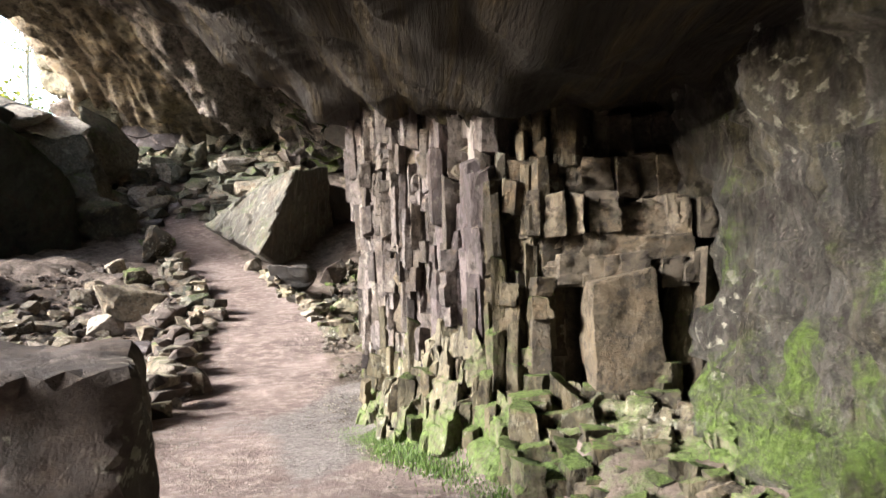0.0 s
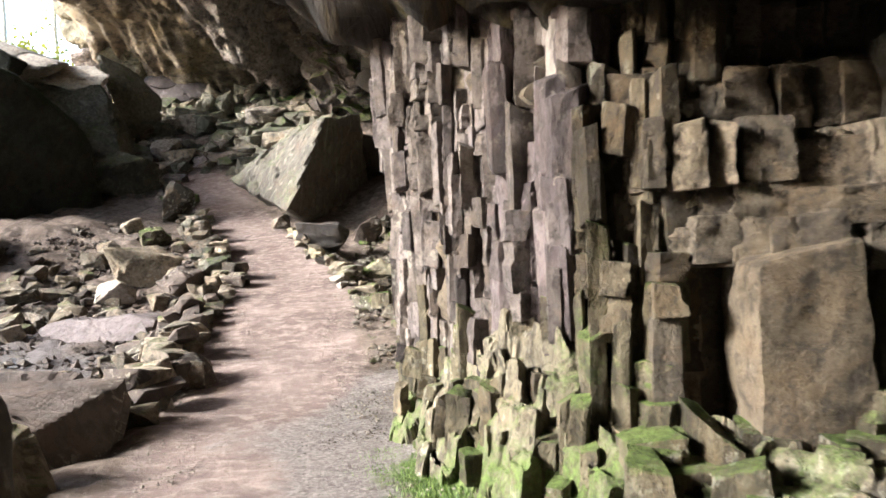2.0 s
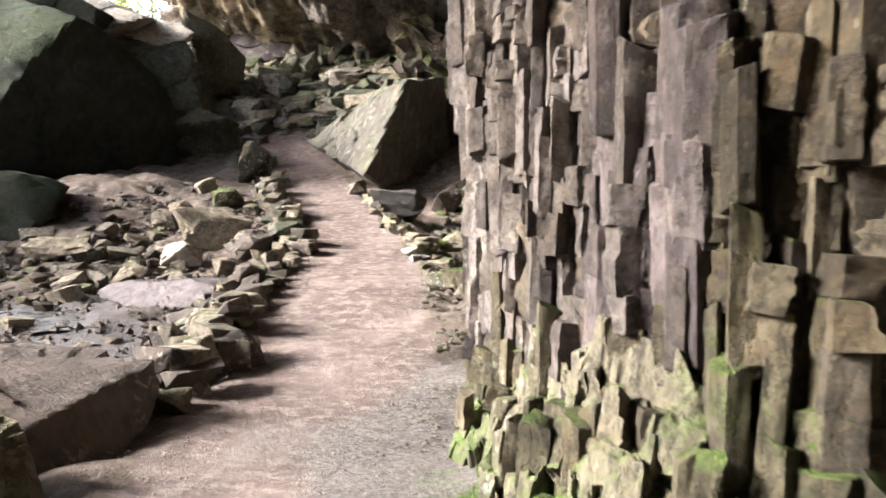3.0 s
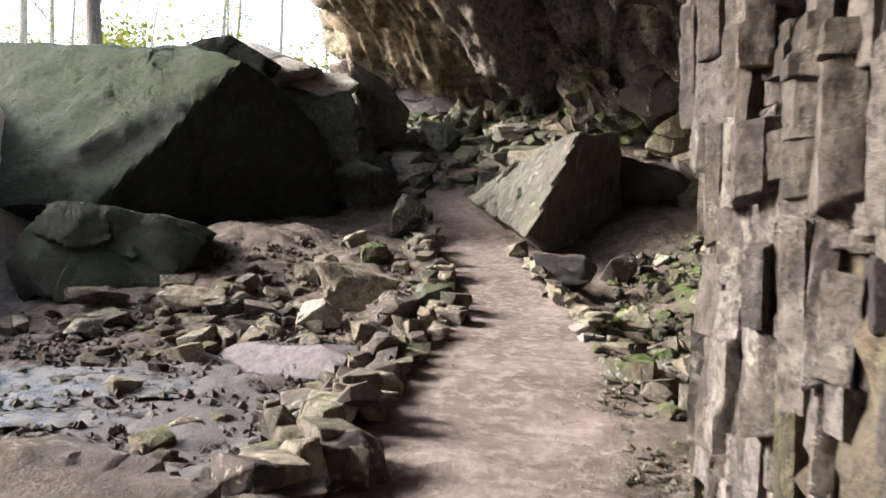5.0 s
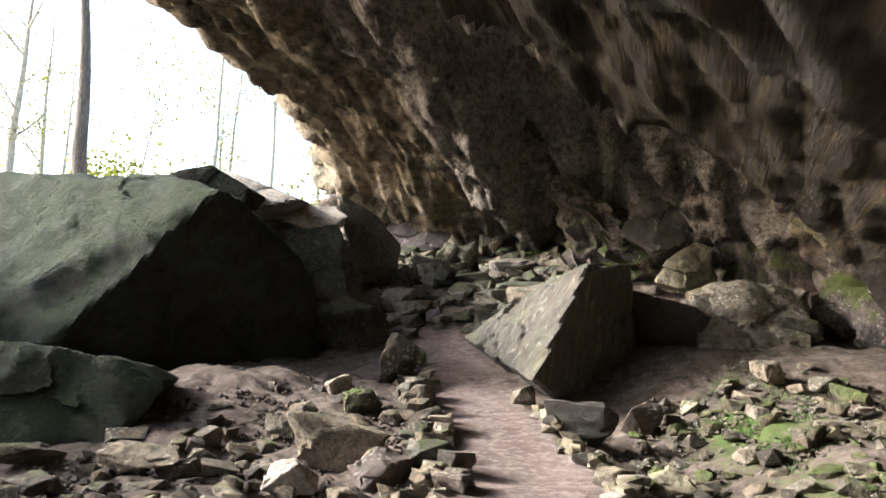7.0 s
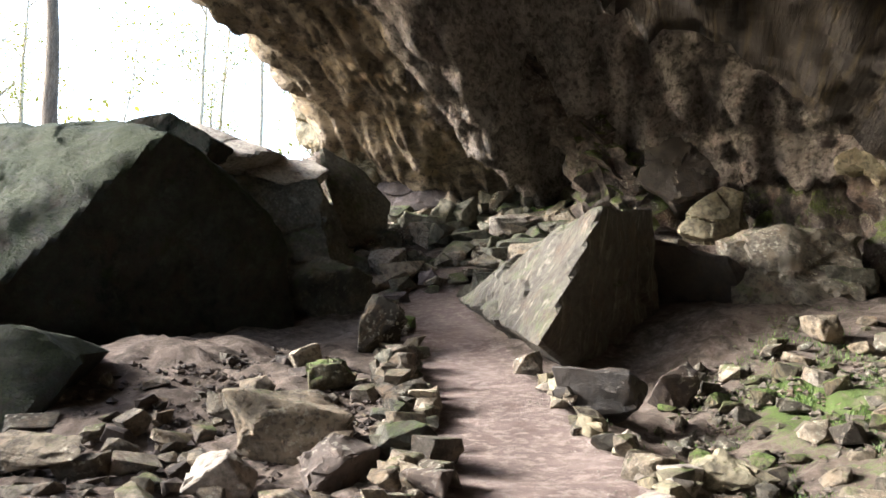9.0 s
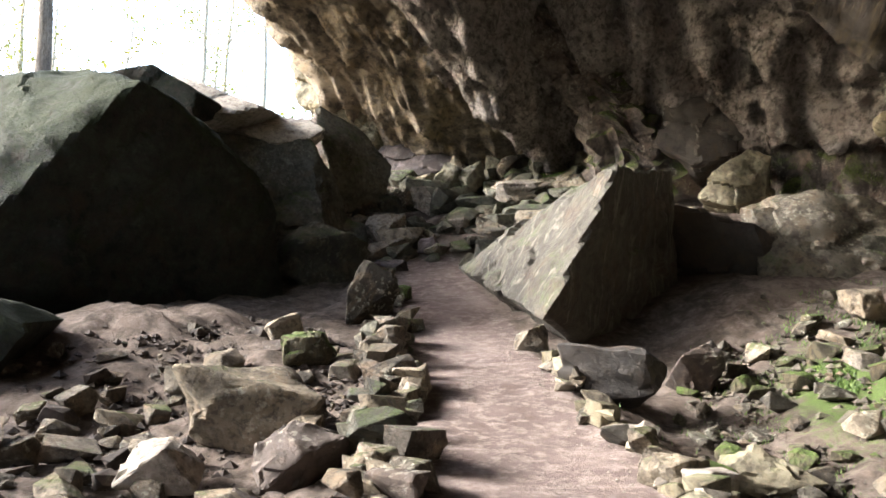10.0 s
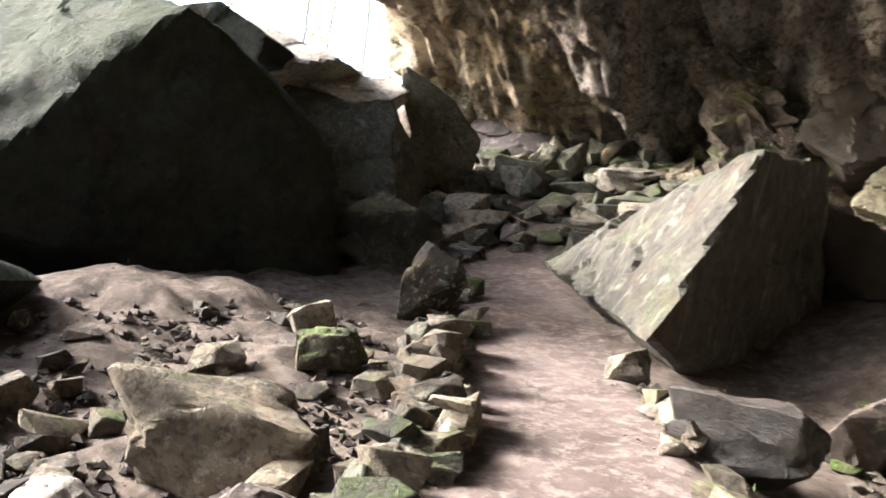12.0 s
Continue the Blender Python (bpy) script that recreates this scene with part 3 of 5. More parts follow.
    tagged(ob, "dark folded sandstone roof of a rock shelter", "ceiling", kind="structure")


build_vault()


# ---- walls ----
def loft_wall(name, line, low, high, mat, label, ribs=0.12, lumps=0.3, step_s=0.12, step_z=0.12, seed=0.0, lean=0.0, blocks=0.0, flip=False, cell_size=0.42):
    """A rough upright rock face along a line of corners."""
    pts = []
    for (x0, y0), (x1, y1) in zip(line, line[1:]):
        n = max(1, int(math.hypot(x1 - x0, y1 - y0) / step_s))
        pts += [(x0 + (x1 - x0) * k / n, y0 + (y1 - y0) * k / n) for k in range(n)]
    pts.append(line[-1])
    p = np.array(pts)
    for _ in range(6):
        p[1:-1] = (p[:-2] + 2 * p[1:-1] + p[2:]) / 4
    tangent = np.gradient(p, axis=0)
    normal = np.stack([-tangent[:, 1], tangent[:, 0]], 1) / np.linalg.norm(tangent, axis=1)[:, None]
    travel = np.concatenate([[0], np.cumsum(np.linalg.norm(np.diff(p, axis=0), axis=1))])
    levels = np.arange(low, high + step_z, step_z)
    verts = []
    for z in levels:
        for (x, y), (nx, ny), s in zip(p, normal, travel):
            d = lumps * fbm(s * 0.55 + seed, z * 0.5, seed, 5)
            d += ribs * (ridge(s * 2.3 + seed, z * 0.3, 3.0 + seed, 4) - 1.0)
            d += 0.09 * fbm(s * 4, z * 4, seed, 5)
            if blocks:
                cell = math.floor(s / cell_size + 0.6 * noise.noise(Vector((seed, z * 0.35, 0.0))))
                tier = math.floor(z / (cell_size * 1.3) + 0.7 * noise.noise(Vector((cell * 3.1, seed, 1.0))))
                d += blocks * noise.noise(Vector((cell * 1.7 + seed, tier * 2.3, 0.5)))
            d += lean * (z - low)
            verts.append((x + nx * d, y + ny * d, z))
    ob = link_mesh(name, verts, grid_faces(len(levels), len(p), flip), mat)
    return tagged(ob, label, "wall", kind="structure")


loft_wall("wall_near", [(1.75, -12), (1.7, 0), (1.66, 3.3), (1.72, 4.2), (1.84, 5.0), (1.95, 5.6), (2.15, 6.4), (2.4, 7.8)], -0.4, 6.0, GREY_WALL,
          "dark grey rock wall with vertical ribs and bright green moss", ribs=0.2, lumps=0.22, step_s=0.05, step_z=0.05, seed=2.0, blocks=0.26, cell_size=0.3)
PILLAR = loft_wall("wall_pillar", [(3.6, 7.0), (2.6, 7.0), (1.7, 6.95), (1.0, 6.85), (0.55, 6.85), (0.1, 7.25), (-0.25, 7.9), (-0.5, 8.8), (-0.42, 9.6), (0.05, 10.6), (0.7, 12.0), (1.7, 14.2)],
                   -0.5, 4.6, LEDGE, "jointed brown sandstone pillar broken into upright columns", ribs=0.06, lumps=0.1, step_s=0.1, step_z=0.1, seed=5.0)
loft_wall("wall_back", [(1.6, 14.0), (3.0, 18), (3.3, 24), (2.5, 28), (0.3, 31), (-2.6, 33), (-5.4, 38), (-6.8, 42), (-8, 43.2), (-12, 43), (-14.6, 39.5), (-15.6, 37.2), (-17.5, 40)],
          -0.5, 13.0, BACK_WALL, "rough sandstone back wall with mossy foot", ribs=0.4, lumps=1.1, step_s=0.14, step_z=0.14, seed=8.0, blocks=0.9, cell_size=1.1)
# never in view: added behind the camera to cut light from there
loft_wall("wall_behind", [(-16.2, -6), (-15.6, -9), (-14, -11.8), (1.9, -12)], -1.0, 14.5, VAULT, "unseen rough rock wall added to block light from behind", step_s=0.5, step_z=0.5, seed=3.0, flip=True)

# ---- great boulders ----
def boulder(corners, mat, label, **more):
    return tagged(boulder_from("boulder", corners, mat, **more), label, "boulder")


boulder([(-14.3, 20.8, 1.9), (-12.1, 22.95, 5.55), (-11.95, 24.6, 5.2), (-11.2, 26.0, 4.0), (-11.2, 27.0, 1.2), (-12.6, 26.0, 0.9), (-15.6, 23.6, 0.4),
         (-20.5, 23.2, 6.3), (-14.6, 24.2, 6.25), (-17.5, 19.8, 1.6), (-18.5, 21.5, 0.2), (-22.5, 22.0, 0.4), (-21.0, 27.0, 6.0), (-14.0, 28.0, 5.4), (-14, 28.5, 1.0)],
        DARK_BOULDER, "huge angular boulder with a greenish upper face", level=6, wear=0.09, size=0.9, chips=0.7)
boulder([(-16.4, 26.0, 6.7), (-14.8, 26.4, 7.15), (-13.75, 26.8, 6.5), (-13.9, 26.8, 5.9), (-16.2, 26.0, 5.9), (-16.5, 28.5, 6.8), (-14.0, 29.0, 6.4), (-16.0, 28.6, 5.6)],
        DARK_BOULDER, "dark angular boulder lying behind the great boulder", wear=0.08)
boulder([(-15.9, 28.4, 7.6), (-13.0, 28.3, 6.5), (-14.3, 27.6, 6.15), (-14.2, 27.3, 6.0), (-16.5, 31.0, 7.5), (-13.8, 30.8, 6.9), (-15.5, 30.5, 5.6), (-13.4, 28.5, 6.25)],
        PALE, "pale flat sunlit slab resting on dark boulders", wear=0.06)
boulder([(-14.0, 28.4, 6.05), (-13.9, 29.9, 6.7), (-13.0, 30.7, 6.8), (-12.2, 30.1, 6.35), (-12.3, 29.5, 5.95), (-13.0, 28.9, 5.7), (-13.2, 31.0, 5.8)],
        PALE, "pale rounded slab resting on dark boulders", wear=0.06)
boulder([(-14.4, 28.3, 5.95), (-12.3, 29.6, 5.9), (-11.6, 30.2, 4.0), (-11.2, 28.8, 2.4), (-13.2, 27.2, 2.0), (-14.5, 31.0, 6.0), (-15.0, 30.0, 2.0), (-12.0, 32.0, 3.8)],
        HEAP_STONE, "grey-green shaded boulder in the heap by the path", wear=0.12)
boulder([(-13.25, 31.2, 7.45), (-12.05, 32.2, 6.7), (-11.35, 32.5, 5.85), (-11.3, 32.1, 4.6), (-12.2, 31.2, 4.3), (-12.7, 30.6, 6.4), (-12.6, 32.4, 7.0), (-12.4, 33.0, 4.6)],
        HEAP_STONE, "tilted grey-green slab leaning up against boulders", wear=0.06)
boulder([(-14.2, 36.2, 7.0), (-12.0, 37.0, 7.75), (-11.7, 36.4, 7.2), (-10.2, 36.4, 6.5), (-12.0, 35.6, 6.0), (-14.5, 35.8, 6.0), (-14.4, 38.6, 7.2), (-11.0, 38.6, 6.9)],
        MAUVE, "smooth mauve-grey flat boulder at the back of the shelter", wear=0.08)
boulder([(-4.76, 22.95, 1.55), (-3.95, 24.2, 3.98), (-3.28, 26.5, 4.32), (-3.15, 27.0, 1.3), (-7.35, 26.6, 2.55), (-6.5, 26.4, 3.0), (-5.1, 26.6, 4.02), (-4.35, 24.9, 0.95), (-4.8, 26.2, 0.9), (-6.4, 28.2, 1.8),
         (-4.2, 28.6, 4.2), (-3.4, 28.6, 1.6), (-6.6, 29.6, 2.9)],
        SLAB, "large pyramid-shaped boulder with a pale streaked face beside the path", level=6, wear=0.08, size=0.6)
boulder([(-2.0, 27.2, 3.75), (-0.7, 27.6, 4.15), (0.6, 28.0, 3.9), (0.5, 27.2, 2.5), (-0.8, 26.3, 1.9), (-1.7, 26.6, 2.1), (-1.9, 29.5, 3.9), (0.5, 30.0, 3.8), (-1.5, 29.5, 2.0), (0.8, 29.0, 2.3)],
        BOULDER, "big blocky brown boulder with lichen on top", wear=0.16)
boulder([(-3.0, 29.7, 4.35), (-2.6, 29.9, 4.9), (-1.95, 30.3, 5.5), (-1.45, 30.4, 5.35), (-1.5, 30.2, 4.4), (-2.3, 29.6, 4.1), (-2.0, 31.4, 5.3), (-2.7, 31.0, 4.2), (-1.4, 31.2, 4.2)],
        YELLOW, "pale yellow lichen-covered boulder near the back wall", wear=0.07)
# fills the open hollow there; its black colour stands in for shade
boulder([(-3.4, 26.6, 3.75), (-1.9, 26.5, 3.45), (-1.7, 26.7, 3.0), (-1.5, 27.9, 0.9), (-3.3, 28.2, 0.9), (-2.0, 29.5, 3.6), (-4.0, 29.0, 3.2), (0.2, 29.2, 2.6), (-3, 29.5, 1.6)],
        BLACK, "added dark boulder whose colour stands for the shaded hollow by the pyramid boulder", wear=0.14)
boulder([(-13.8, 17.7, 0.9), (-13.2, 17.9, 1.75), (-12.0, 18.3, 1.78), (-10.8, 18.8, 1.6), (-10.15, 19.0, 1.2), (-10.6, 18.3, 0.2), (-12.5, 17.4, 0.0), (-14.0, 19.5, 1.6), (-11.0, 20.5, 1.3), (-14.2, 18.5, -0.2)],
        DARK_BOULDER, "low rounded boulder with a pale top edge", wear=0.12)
boulder([(-3.0, 8.85, 0.26), (-4.15, 8.9, 0.33), (-4.4, 7.3, 0.34), (-3.25, 7.4, 0.1), (-2.85, 8.0, -0.3), (-3.0, 7.2, -0.35), (-4.4, 7.2, -0.4), (-4.3, 9.0, -0.4), (-3.2, 8.9, -0.35)],
        RED, "dark brown angular block beside the path", wear=0.04)
boulder([(-2.95, 7.15, 0.3), (-3.6, 7.2, 0.35), (-3.7, 5.9, 0.3), (-2.75, 6.3, 0.12), (-2.5, 6.5, -0.2), (-2.4, 6.1, -0.2), (-3.8, 5.7, -0.2), (-3.8, 7.2, -0.2), (-2.7, 7.0, -0.2)],
        BOULDER, "pale-topped broken block beside the path", wear=0.05)
boulder([(-7.25, 14.7, -0.35), (-6.9, 15.0, -0.1), (-5.4, 14.6, 0.08), (-4.9, 14.3, 0.0), (-5.0, 14.0, -0.2), (-6.3, 14.1, -0.5), (-7.0, 15.6, -0.2), (-5.2, 15.4, 0.0), (-7, 15.6, -0.7), (-5, 15.4, -0.6)],
        MAUVE, "long smooth flat boulder on damp ground", wear=0.06)


boulder([(-1.36, 3.75, 1.03), (-1.75, 4.75, 1.02), (-3.3, 4.7, 1.05), (-3.3, 3.7, 1.02), (-1.42, 4.3, 0.55), (-1.6, 3.8, -0.25), (-1.65, 4.6, -0.25), (-3.4, 4.7, -0.3), (-3.4, 3.7, -0.3), (-2.2, 3.6, 1.02)],
        RED, "tall flat-topped dark brown block beside the path", wear=0.05, size=0.5)


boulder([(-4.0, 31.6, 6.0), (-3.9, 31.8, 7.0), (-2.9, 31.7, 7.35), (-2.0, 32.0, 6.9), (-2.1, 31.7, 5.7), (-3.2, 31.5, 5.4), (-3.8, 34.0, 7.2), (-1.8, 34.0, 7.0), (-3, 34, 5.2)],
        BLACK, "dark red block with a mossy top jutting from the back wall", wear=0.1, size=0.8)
boulder([(-6.9, 39.5, 7.0), (-7.0, 40.5, 9.4), (-6.2, 39.8, 10.2), (-5.2, 38.4, 9.0), (-5.0, 37.6, 6.4), (-6.2, 38.2, 6.2), (-4.6, 40.0, 9.6), (-4.5, 40.0, 6.0)],
        PALE, "pale fluted buttress of the back wall", wear=0.25, size=0.7)
boulder([(-14.9, 35.6, 8.2), (-13.6, 36.0, 8.9), (-13.2, 36.6, 8.0), (-13.4, 36.3, 7.2), (-15.2, 35.8, 7.2), (-14.6, 38.0, 8.8), (-13.0, 38.4, 7.6)],
        YELLOW, "pale yellow rocks under the brow of the shelter", wear=0.16, size=0.6)
boulder([(-18.0, 37.5, 11.0), (-15.6, 36.6, 10.2), (-15.4, 36.4, 8.8), (-17.0, 37.0, 9.0), (-18.5, 40.0, 11.5), (-15.0, 40.0, 11.0), (-15.2, 39.0, 8.0)],
        YELLOW, "sunlit yellow cliff bulge outside the shelter", wear=0.2, size=1.0)


boulder([(0.5, 28.9, 5.6), (0.7, 28.8, 6.6), (1.5, 28.7, 6.9), (2.2, 28.9, 6.4), (2.2, 28.8, 5.2), (1.1, 28.7, 5.0), (0.8, 30.5, 6.6), (2.4, 30.5, 6.8), (1.5, 30.5, 4.8)],
        YELLOW, "yellow lichen-covered outcrop of the back wall", wear=0.2, size=0.6)


def roof_rib(points, thick, seed):
    """A long fluted rib of pale rock running down the roof to the back wall."""
    verts, sides = [], 14
    steps = 60
    for k in range(steps + 1):
        f = k / steps * (len(points) - 1)
        i = min(int(f), len(points) - 2)
        p = Vector(points[i]).lerp(Vector(points[i + 1]), f - i)
        q = thick * (0.55 + 0.45 * k / steps) * (1 + 0.6 * fbm(k * 0.22, seed, 1.0, 4))
        for j in range(sides):
            a = j * 2 * math.pi / sides
            w = 1 + 0.9 * fbm(math.cos(a) * 2 + seed, math.sin(a) * 2, k * 0.12, 5)
            verts.append((p.x + 1.3 * q * w * math.cos(a), p.y + q * w * math.sin(a), p.z + 0.5 * q * math.sin(a * 2 + seed)))
    faces = [(k * sides + i, k * sides + (i + 1) % sides, (k + 1) * sides + (i + 1) % sides, (k + 1) * sides + i) for k in range(steps) for i in range(sides)]
    ob = link_mesh("rock_rib", verts, faces, BACK_WALL)
    ob.data.set_sharp_from_angle(angle=radians(30))
    tagged(ob, "pale fluted rib of rock running down the shelter roof", "rock", "ribs of the roof")


roof_rib([(-8.2, 29.6, 9.8), (-7.4, 31.0, 9.0), (-6.4, 32.2, 8.0), (-5.8, 32.9, 6.9), (-5.4, 33.3, 5.2)], 0.3, 1.0)
roof_rib([(-7.6, 29.9, 9.6), (-6.7, 31.2, 8.6), (-5.8, 32.2, 7.6), (-5.3, 32.8, 6.5), (-4.9, 33.2, 5.0)], 0.45, 4.0)
roof_rib([(-6.6, 30.4, 9.2), (-5.7, 31.6, 8.2), (-5.0, 32.3, 7.2), (-4.5, 32.7, 6.2), (-4.2, 33.0, 5.0)], 0.5, 7.0)


# ---- single rocks, largest first: place, size, turn, shape ----
def loose(x, y, sx, sy, sz, turn, shape, mat, label, lift=0.0, tilt=0.0, group=""):
    rock("rock", x, y, ground(x, y) + lift, sx, sy, sz, turn, shape, mat, label, group=group, tilt=tilt)


loose(-6.75, 18.6, 1.55, 1.1, 0.85, 10, 3, RUBBLE, "large flat-topped brown rock beside the kerb")
loose(-5.55, 17.5, 0.85, 0.8, 0.6, 40, 7, RED, "rounded brown rock beside the kerb")
loose(-6.85, 17.3, 0.85, 0.6, 0.5, -15, 5, PALE, "rock with a white lichen patch")
loose(-7.95, 24.0, 0.8, 0.5, 1.15, 20, 9, BOULDER, "upright pointed rock at the path edge", tilt=8)
loose(-7.4, 20.9, 0.7, 0.6, 0.5, 30, 2, GREEN_STONE, "mossy rounded rock by the path")
loose(-8.2, 19.5, 0.55, 0.4, 0.4, 0, 4, BOULDER, "angular rock on the muddy bank")
loose(-3.5, 21.0, 1.15, 0.8, 0.72, -8, 10, BLACK, "black jagged rock beside the kerb")
loose(-2.75, 22.6, 0.7, 0.6, 0.8, 25, 8, RED, "red-brown block with a pale edge", tilt=12)
loose(-4.95, 23.0, 0.48, 0.4, 0.42, 0, 6, BOULDER, "small rounded rock at the foot of the pyramid boulder")
loose(-2.6, 17.7, 0.45, 0.4, 0.3, 60, 0, RUBBLE, "squared kerb rock on its side")
loose(-1.95, 19.2, 0.9, 0.6, 0.45, 10, 11, YELLOW, "pale flat-topped rock beside the path")
loose(-0.45, 24.4, 0.6, 0.5, 0.5, 40, 12, BOULDER, "dark rock on the mossy slope")
loose(-9.25, 17.3, 1.25, 0.5, 0.55, 12, 13, BOULDER, "pointed slab lying on damp ground", tilt=10)
loose(-11.2, 17.3, 1.0, 0.7, 0.38, 20, 1, BOULDER, "flat grey rock on damp ground")
loose(-10.0, 16.2, 0.85, 0.6, 0.28, -20, 14, RUBBLE, "thin flat rock on damp ground")
loose(-10.8, 27.5, 2.0, 1.5, 1.5, 15, 7, HEAP_STONE, "dark grey-green boulder at the head of the path")
HEAP = "rocks heaped at the head of the path"
for x, y, sx, sy, sz, turn, shape, mat in [
        (-12.4, 32.0, 1.2, 1.0, 0.9, 10, 3, HEAP_STONE), (-10.5, 30.4, 1.1, 0.9, 0.8, 30, 5, RUBBLE), (-10.6, 33.4, 1.5, 1.1, 0.9, 12, 0, HEAP_STONE),
        (-10.3, 34.6, 0.75, 0.7, 1.2, 0, 9, HEAP_STONE), (-10.45, 32.8, 1.0, 0.7, 0.45, 0, 1, HEAP_STONE), (-7.85, 33.5, 1.4, 1.0, 0.85, 35, 13, RUBBLE),
        (-8.8, 31.0, 0.6, 0.5, 0.5, 0, 8, RUBBLE), (-9.1, 29.9, 0.65, 0.5, 0.45, 0, 12, MAUVE)]:
    loose(x, y, sx, sy, sz, turn, shape, mat, "angular grey-green rock in the heap", group=HEAP)
for x, y, sx, sy, sz, turn, shape, mat in [
        (-11.0, 41.0, 2.4, 1.3, 0.8, 5, 1, HEAP_STONE), (-9.6, 28.6, 0.8, 0.6, 0.35, 0, 14, MAUVE), (-6.9, 35.5, 0.7, 0.5, 0.3, 0, 4, PALE),
        (-9.75, 29.6, 0.8, 0.6, 0.55, 50, 6, HEAP_STONE), (-10.0, 30.5, 0.8, 0.6, 0.4, 0, 11, HEAP_STONE), (-0.2, 31.0, 1.2, 0.9, 0.9, 20, 2, HEAP_STONE),
        (0.4, 27.6, 1.0, 0.8, 0.7, 0, 10, HEAP_STONE), (-11.6, 35.0, 1.0, 0.8, 0.6, 15, 13, HEAP_STONE)]:
    loose(x, y, sx, sy, sz, turn, shape, mat, "angular grey-green rock in the heap", group=HEAP)
for x, y, sx, sz, turn, shape in [(-7.85, 30.3, 1.0, 0.22, 4, 0), (-7.8, 30.8, 1.0, 0.42, -3, 11), (-8.0, 31.9, 0.8, 0.45, 6, 3), (-7.1, 31.7, 1.05, 0.5, 8, 0), (-6.2, 35.7, 1.3, 0.3, 5, 1)]:
    loose(x, y, sx, 0.6, sz, turn, shape, BOULDER, "squared stone forming a rough step", group="rough stone steps")


# ---- jointed columns and ledges of the pillar ----
def joint_block(seed, sides):
    """A unit upright joint-block: few worn faces, a broken flake, slanting ends; base at z = 0."""
    r = np.random.RandomState(seed)
    angles = (np.arange(sides) + r.uniform(-0.24, 0.24, sides) + 0.5) * 2 * math.pi / sides
    radius = r.uniform(0.5, 0.66, sides) if sides > 4 else r.uniform(0.6, 0.74, sides)
    corner = np.stack([np.cos(angles) * radius, np.sin(angles) * radius], 1)
    per = 5 * sides
    loop = np.array([corner[i // 5] + (corner[(i // 5 + 1) % sides] - corner[i // 5]) * (i % 5) / 5 for i in range(per)])
    loop = 0.9 * loop + 0.05 * np.roll(loop, 1, 0) + 0.05 * np.roll(loop, -1, 0)
    levels = np.array([0, 0.02, 0.12, 0.24, 0.37, 0.5, 0.63, 0.76, 0.88, 0.98, 1.0])
    sizes = np.array([0.93, 0.99, 1, 1, 1, 1, 1, 1, 1, 0.985, 0.92]) * (1 + r.uniform(-0.14, 0.04) * levels)
    slant, drift = r.uniform(-0.13, 0.13, 4), r.uniform(-0.07, 0.07, 2)
    way, cut, edge = r.uniform(0, 6.28), r.uniform(0.2, 0.38), r.uniform(0.25, 0.75)
    above = r.rand() < 0.6
    cut = 2.0 if seed % 8 == 4 else cut
    verts = []
    for z, size in zip(levels, sizes):
        for x, y in loop * size:
            reach = x * math.cos(way) + y * math.sin(way) - cut
            if reach > 0 and (z > edge) == above:
                x, y = x - math.cos(way) * reach, y - math.sin(way) * reach
            n = 1 + 0.12 * fbm(x * 1.6 + seed, y * 1.6, z * 2.2, 3) + 0.09 * fbm(x * 4 + seed, y * 4, z * 7.0, 3)
            lift = (slant[0] * x + slant[1] * y) * max(0, z * 2 - 1) + (slant[2] * x + slant[3] * y) * max(0, 1 - 2 * z)
            verts.append((x * n + drift[0] * z, y * n + drift[1] * z, z + lift))
    last = len(levels) - 1
    faces = [tuple(range(per - 1, -1, -1)), tuple(range(last * per, last * per + per))]
    for k in range(last):
        faces += [(k * per + i, k * per + (i + 1) % per, (k + 1) * per + (i + 1) % per, (k + 1) * per + i) for i in range(per)]
    return verts, faces


BLOCKS = [joint_block(500 + i, (4, 5, 4, 6)[i % 4]) for i in range(24)]


def block_mesh(shape, mat):
    me = bpy.data.meshes.new("column")
    me.from_pydata(shape[0], [], shape[1])
    me.polygons.foreach_set("use_smooth", [True] * len(me.polygons))
    me.set_sharp_from_angle(angle=radians(28))
    me.materials.append(mat)
    return me


PRISMS = {m.name: [block_mesh(b, m) for b in BLOCKS] for m in (BROWN, COLUMN_MAUVE, COLUMN_OLIVE, LEDGE, GREEN_STONE, WHITE_STAIN)}
SQUARE = [i for i in range(24) if i % 2 == 0]
dice = random.Random(11)


def piece(name, mat, x, y, z, w, d, h, turn, tilt=0.0, lean=0.0, plain=False):
    """One squared joint-block of the ledges; w and d are its sides."""
    ob = new(name, PRISMS[mat.name][dice.choice((0, 8, 16)) if plain else dice.choice(SQUARE)])
    ob.parent = PILLAR
    ob.matrix_world = Matrix.Translation((x, y, z)) @ pose(0, 0, 0, tilt, lean, turn) @ Matrix.Diagonal((w * 1.06, d * 1.06, h, 1))
    return ob


FACE = [(0.72, 5.99), (0.31, 6.42), (0.06, 6.88), (-0.10, 7.27), (-0.28, 7.82), (-0.54, 8.57), (-0.74, 9.2), (-0.76, 9.7), (-0.46, 10.5), (0.1, 11.4), (0.8, 12.5)]


def along(line, s):
    for (x0, y0), (x1, y1) in zip(line, line[1:]):
        n = math.hypot(x1 - x0, y1 - y0)
        if s <= n:
            k = s / n
            return x0 + (x1 - x0) * k, y0 + (y1 - y0) * k, math.degrees(math.atan2(y1 - y0, x1 - x0))
        s -= n
    return None


def contact(y):
    """Height at which the columns meet the roof bed."""
    return 2.5 + 0.22 * max(0.0, min(y, 10.0) - 6.3)


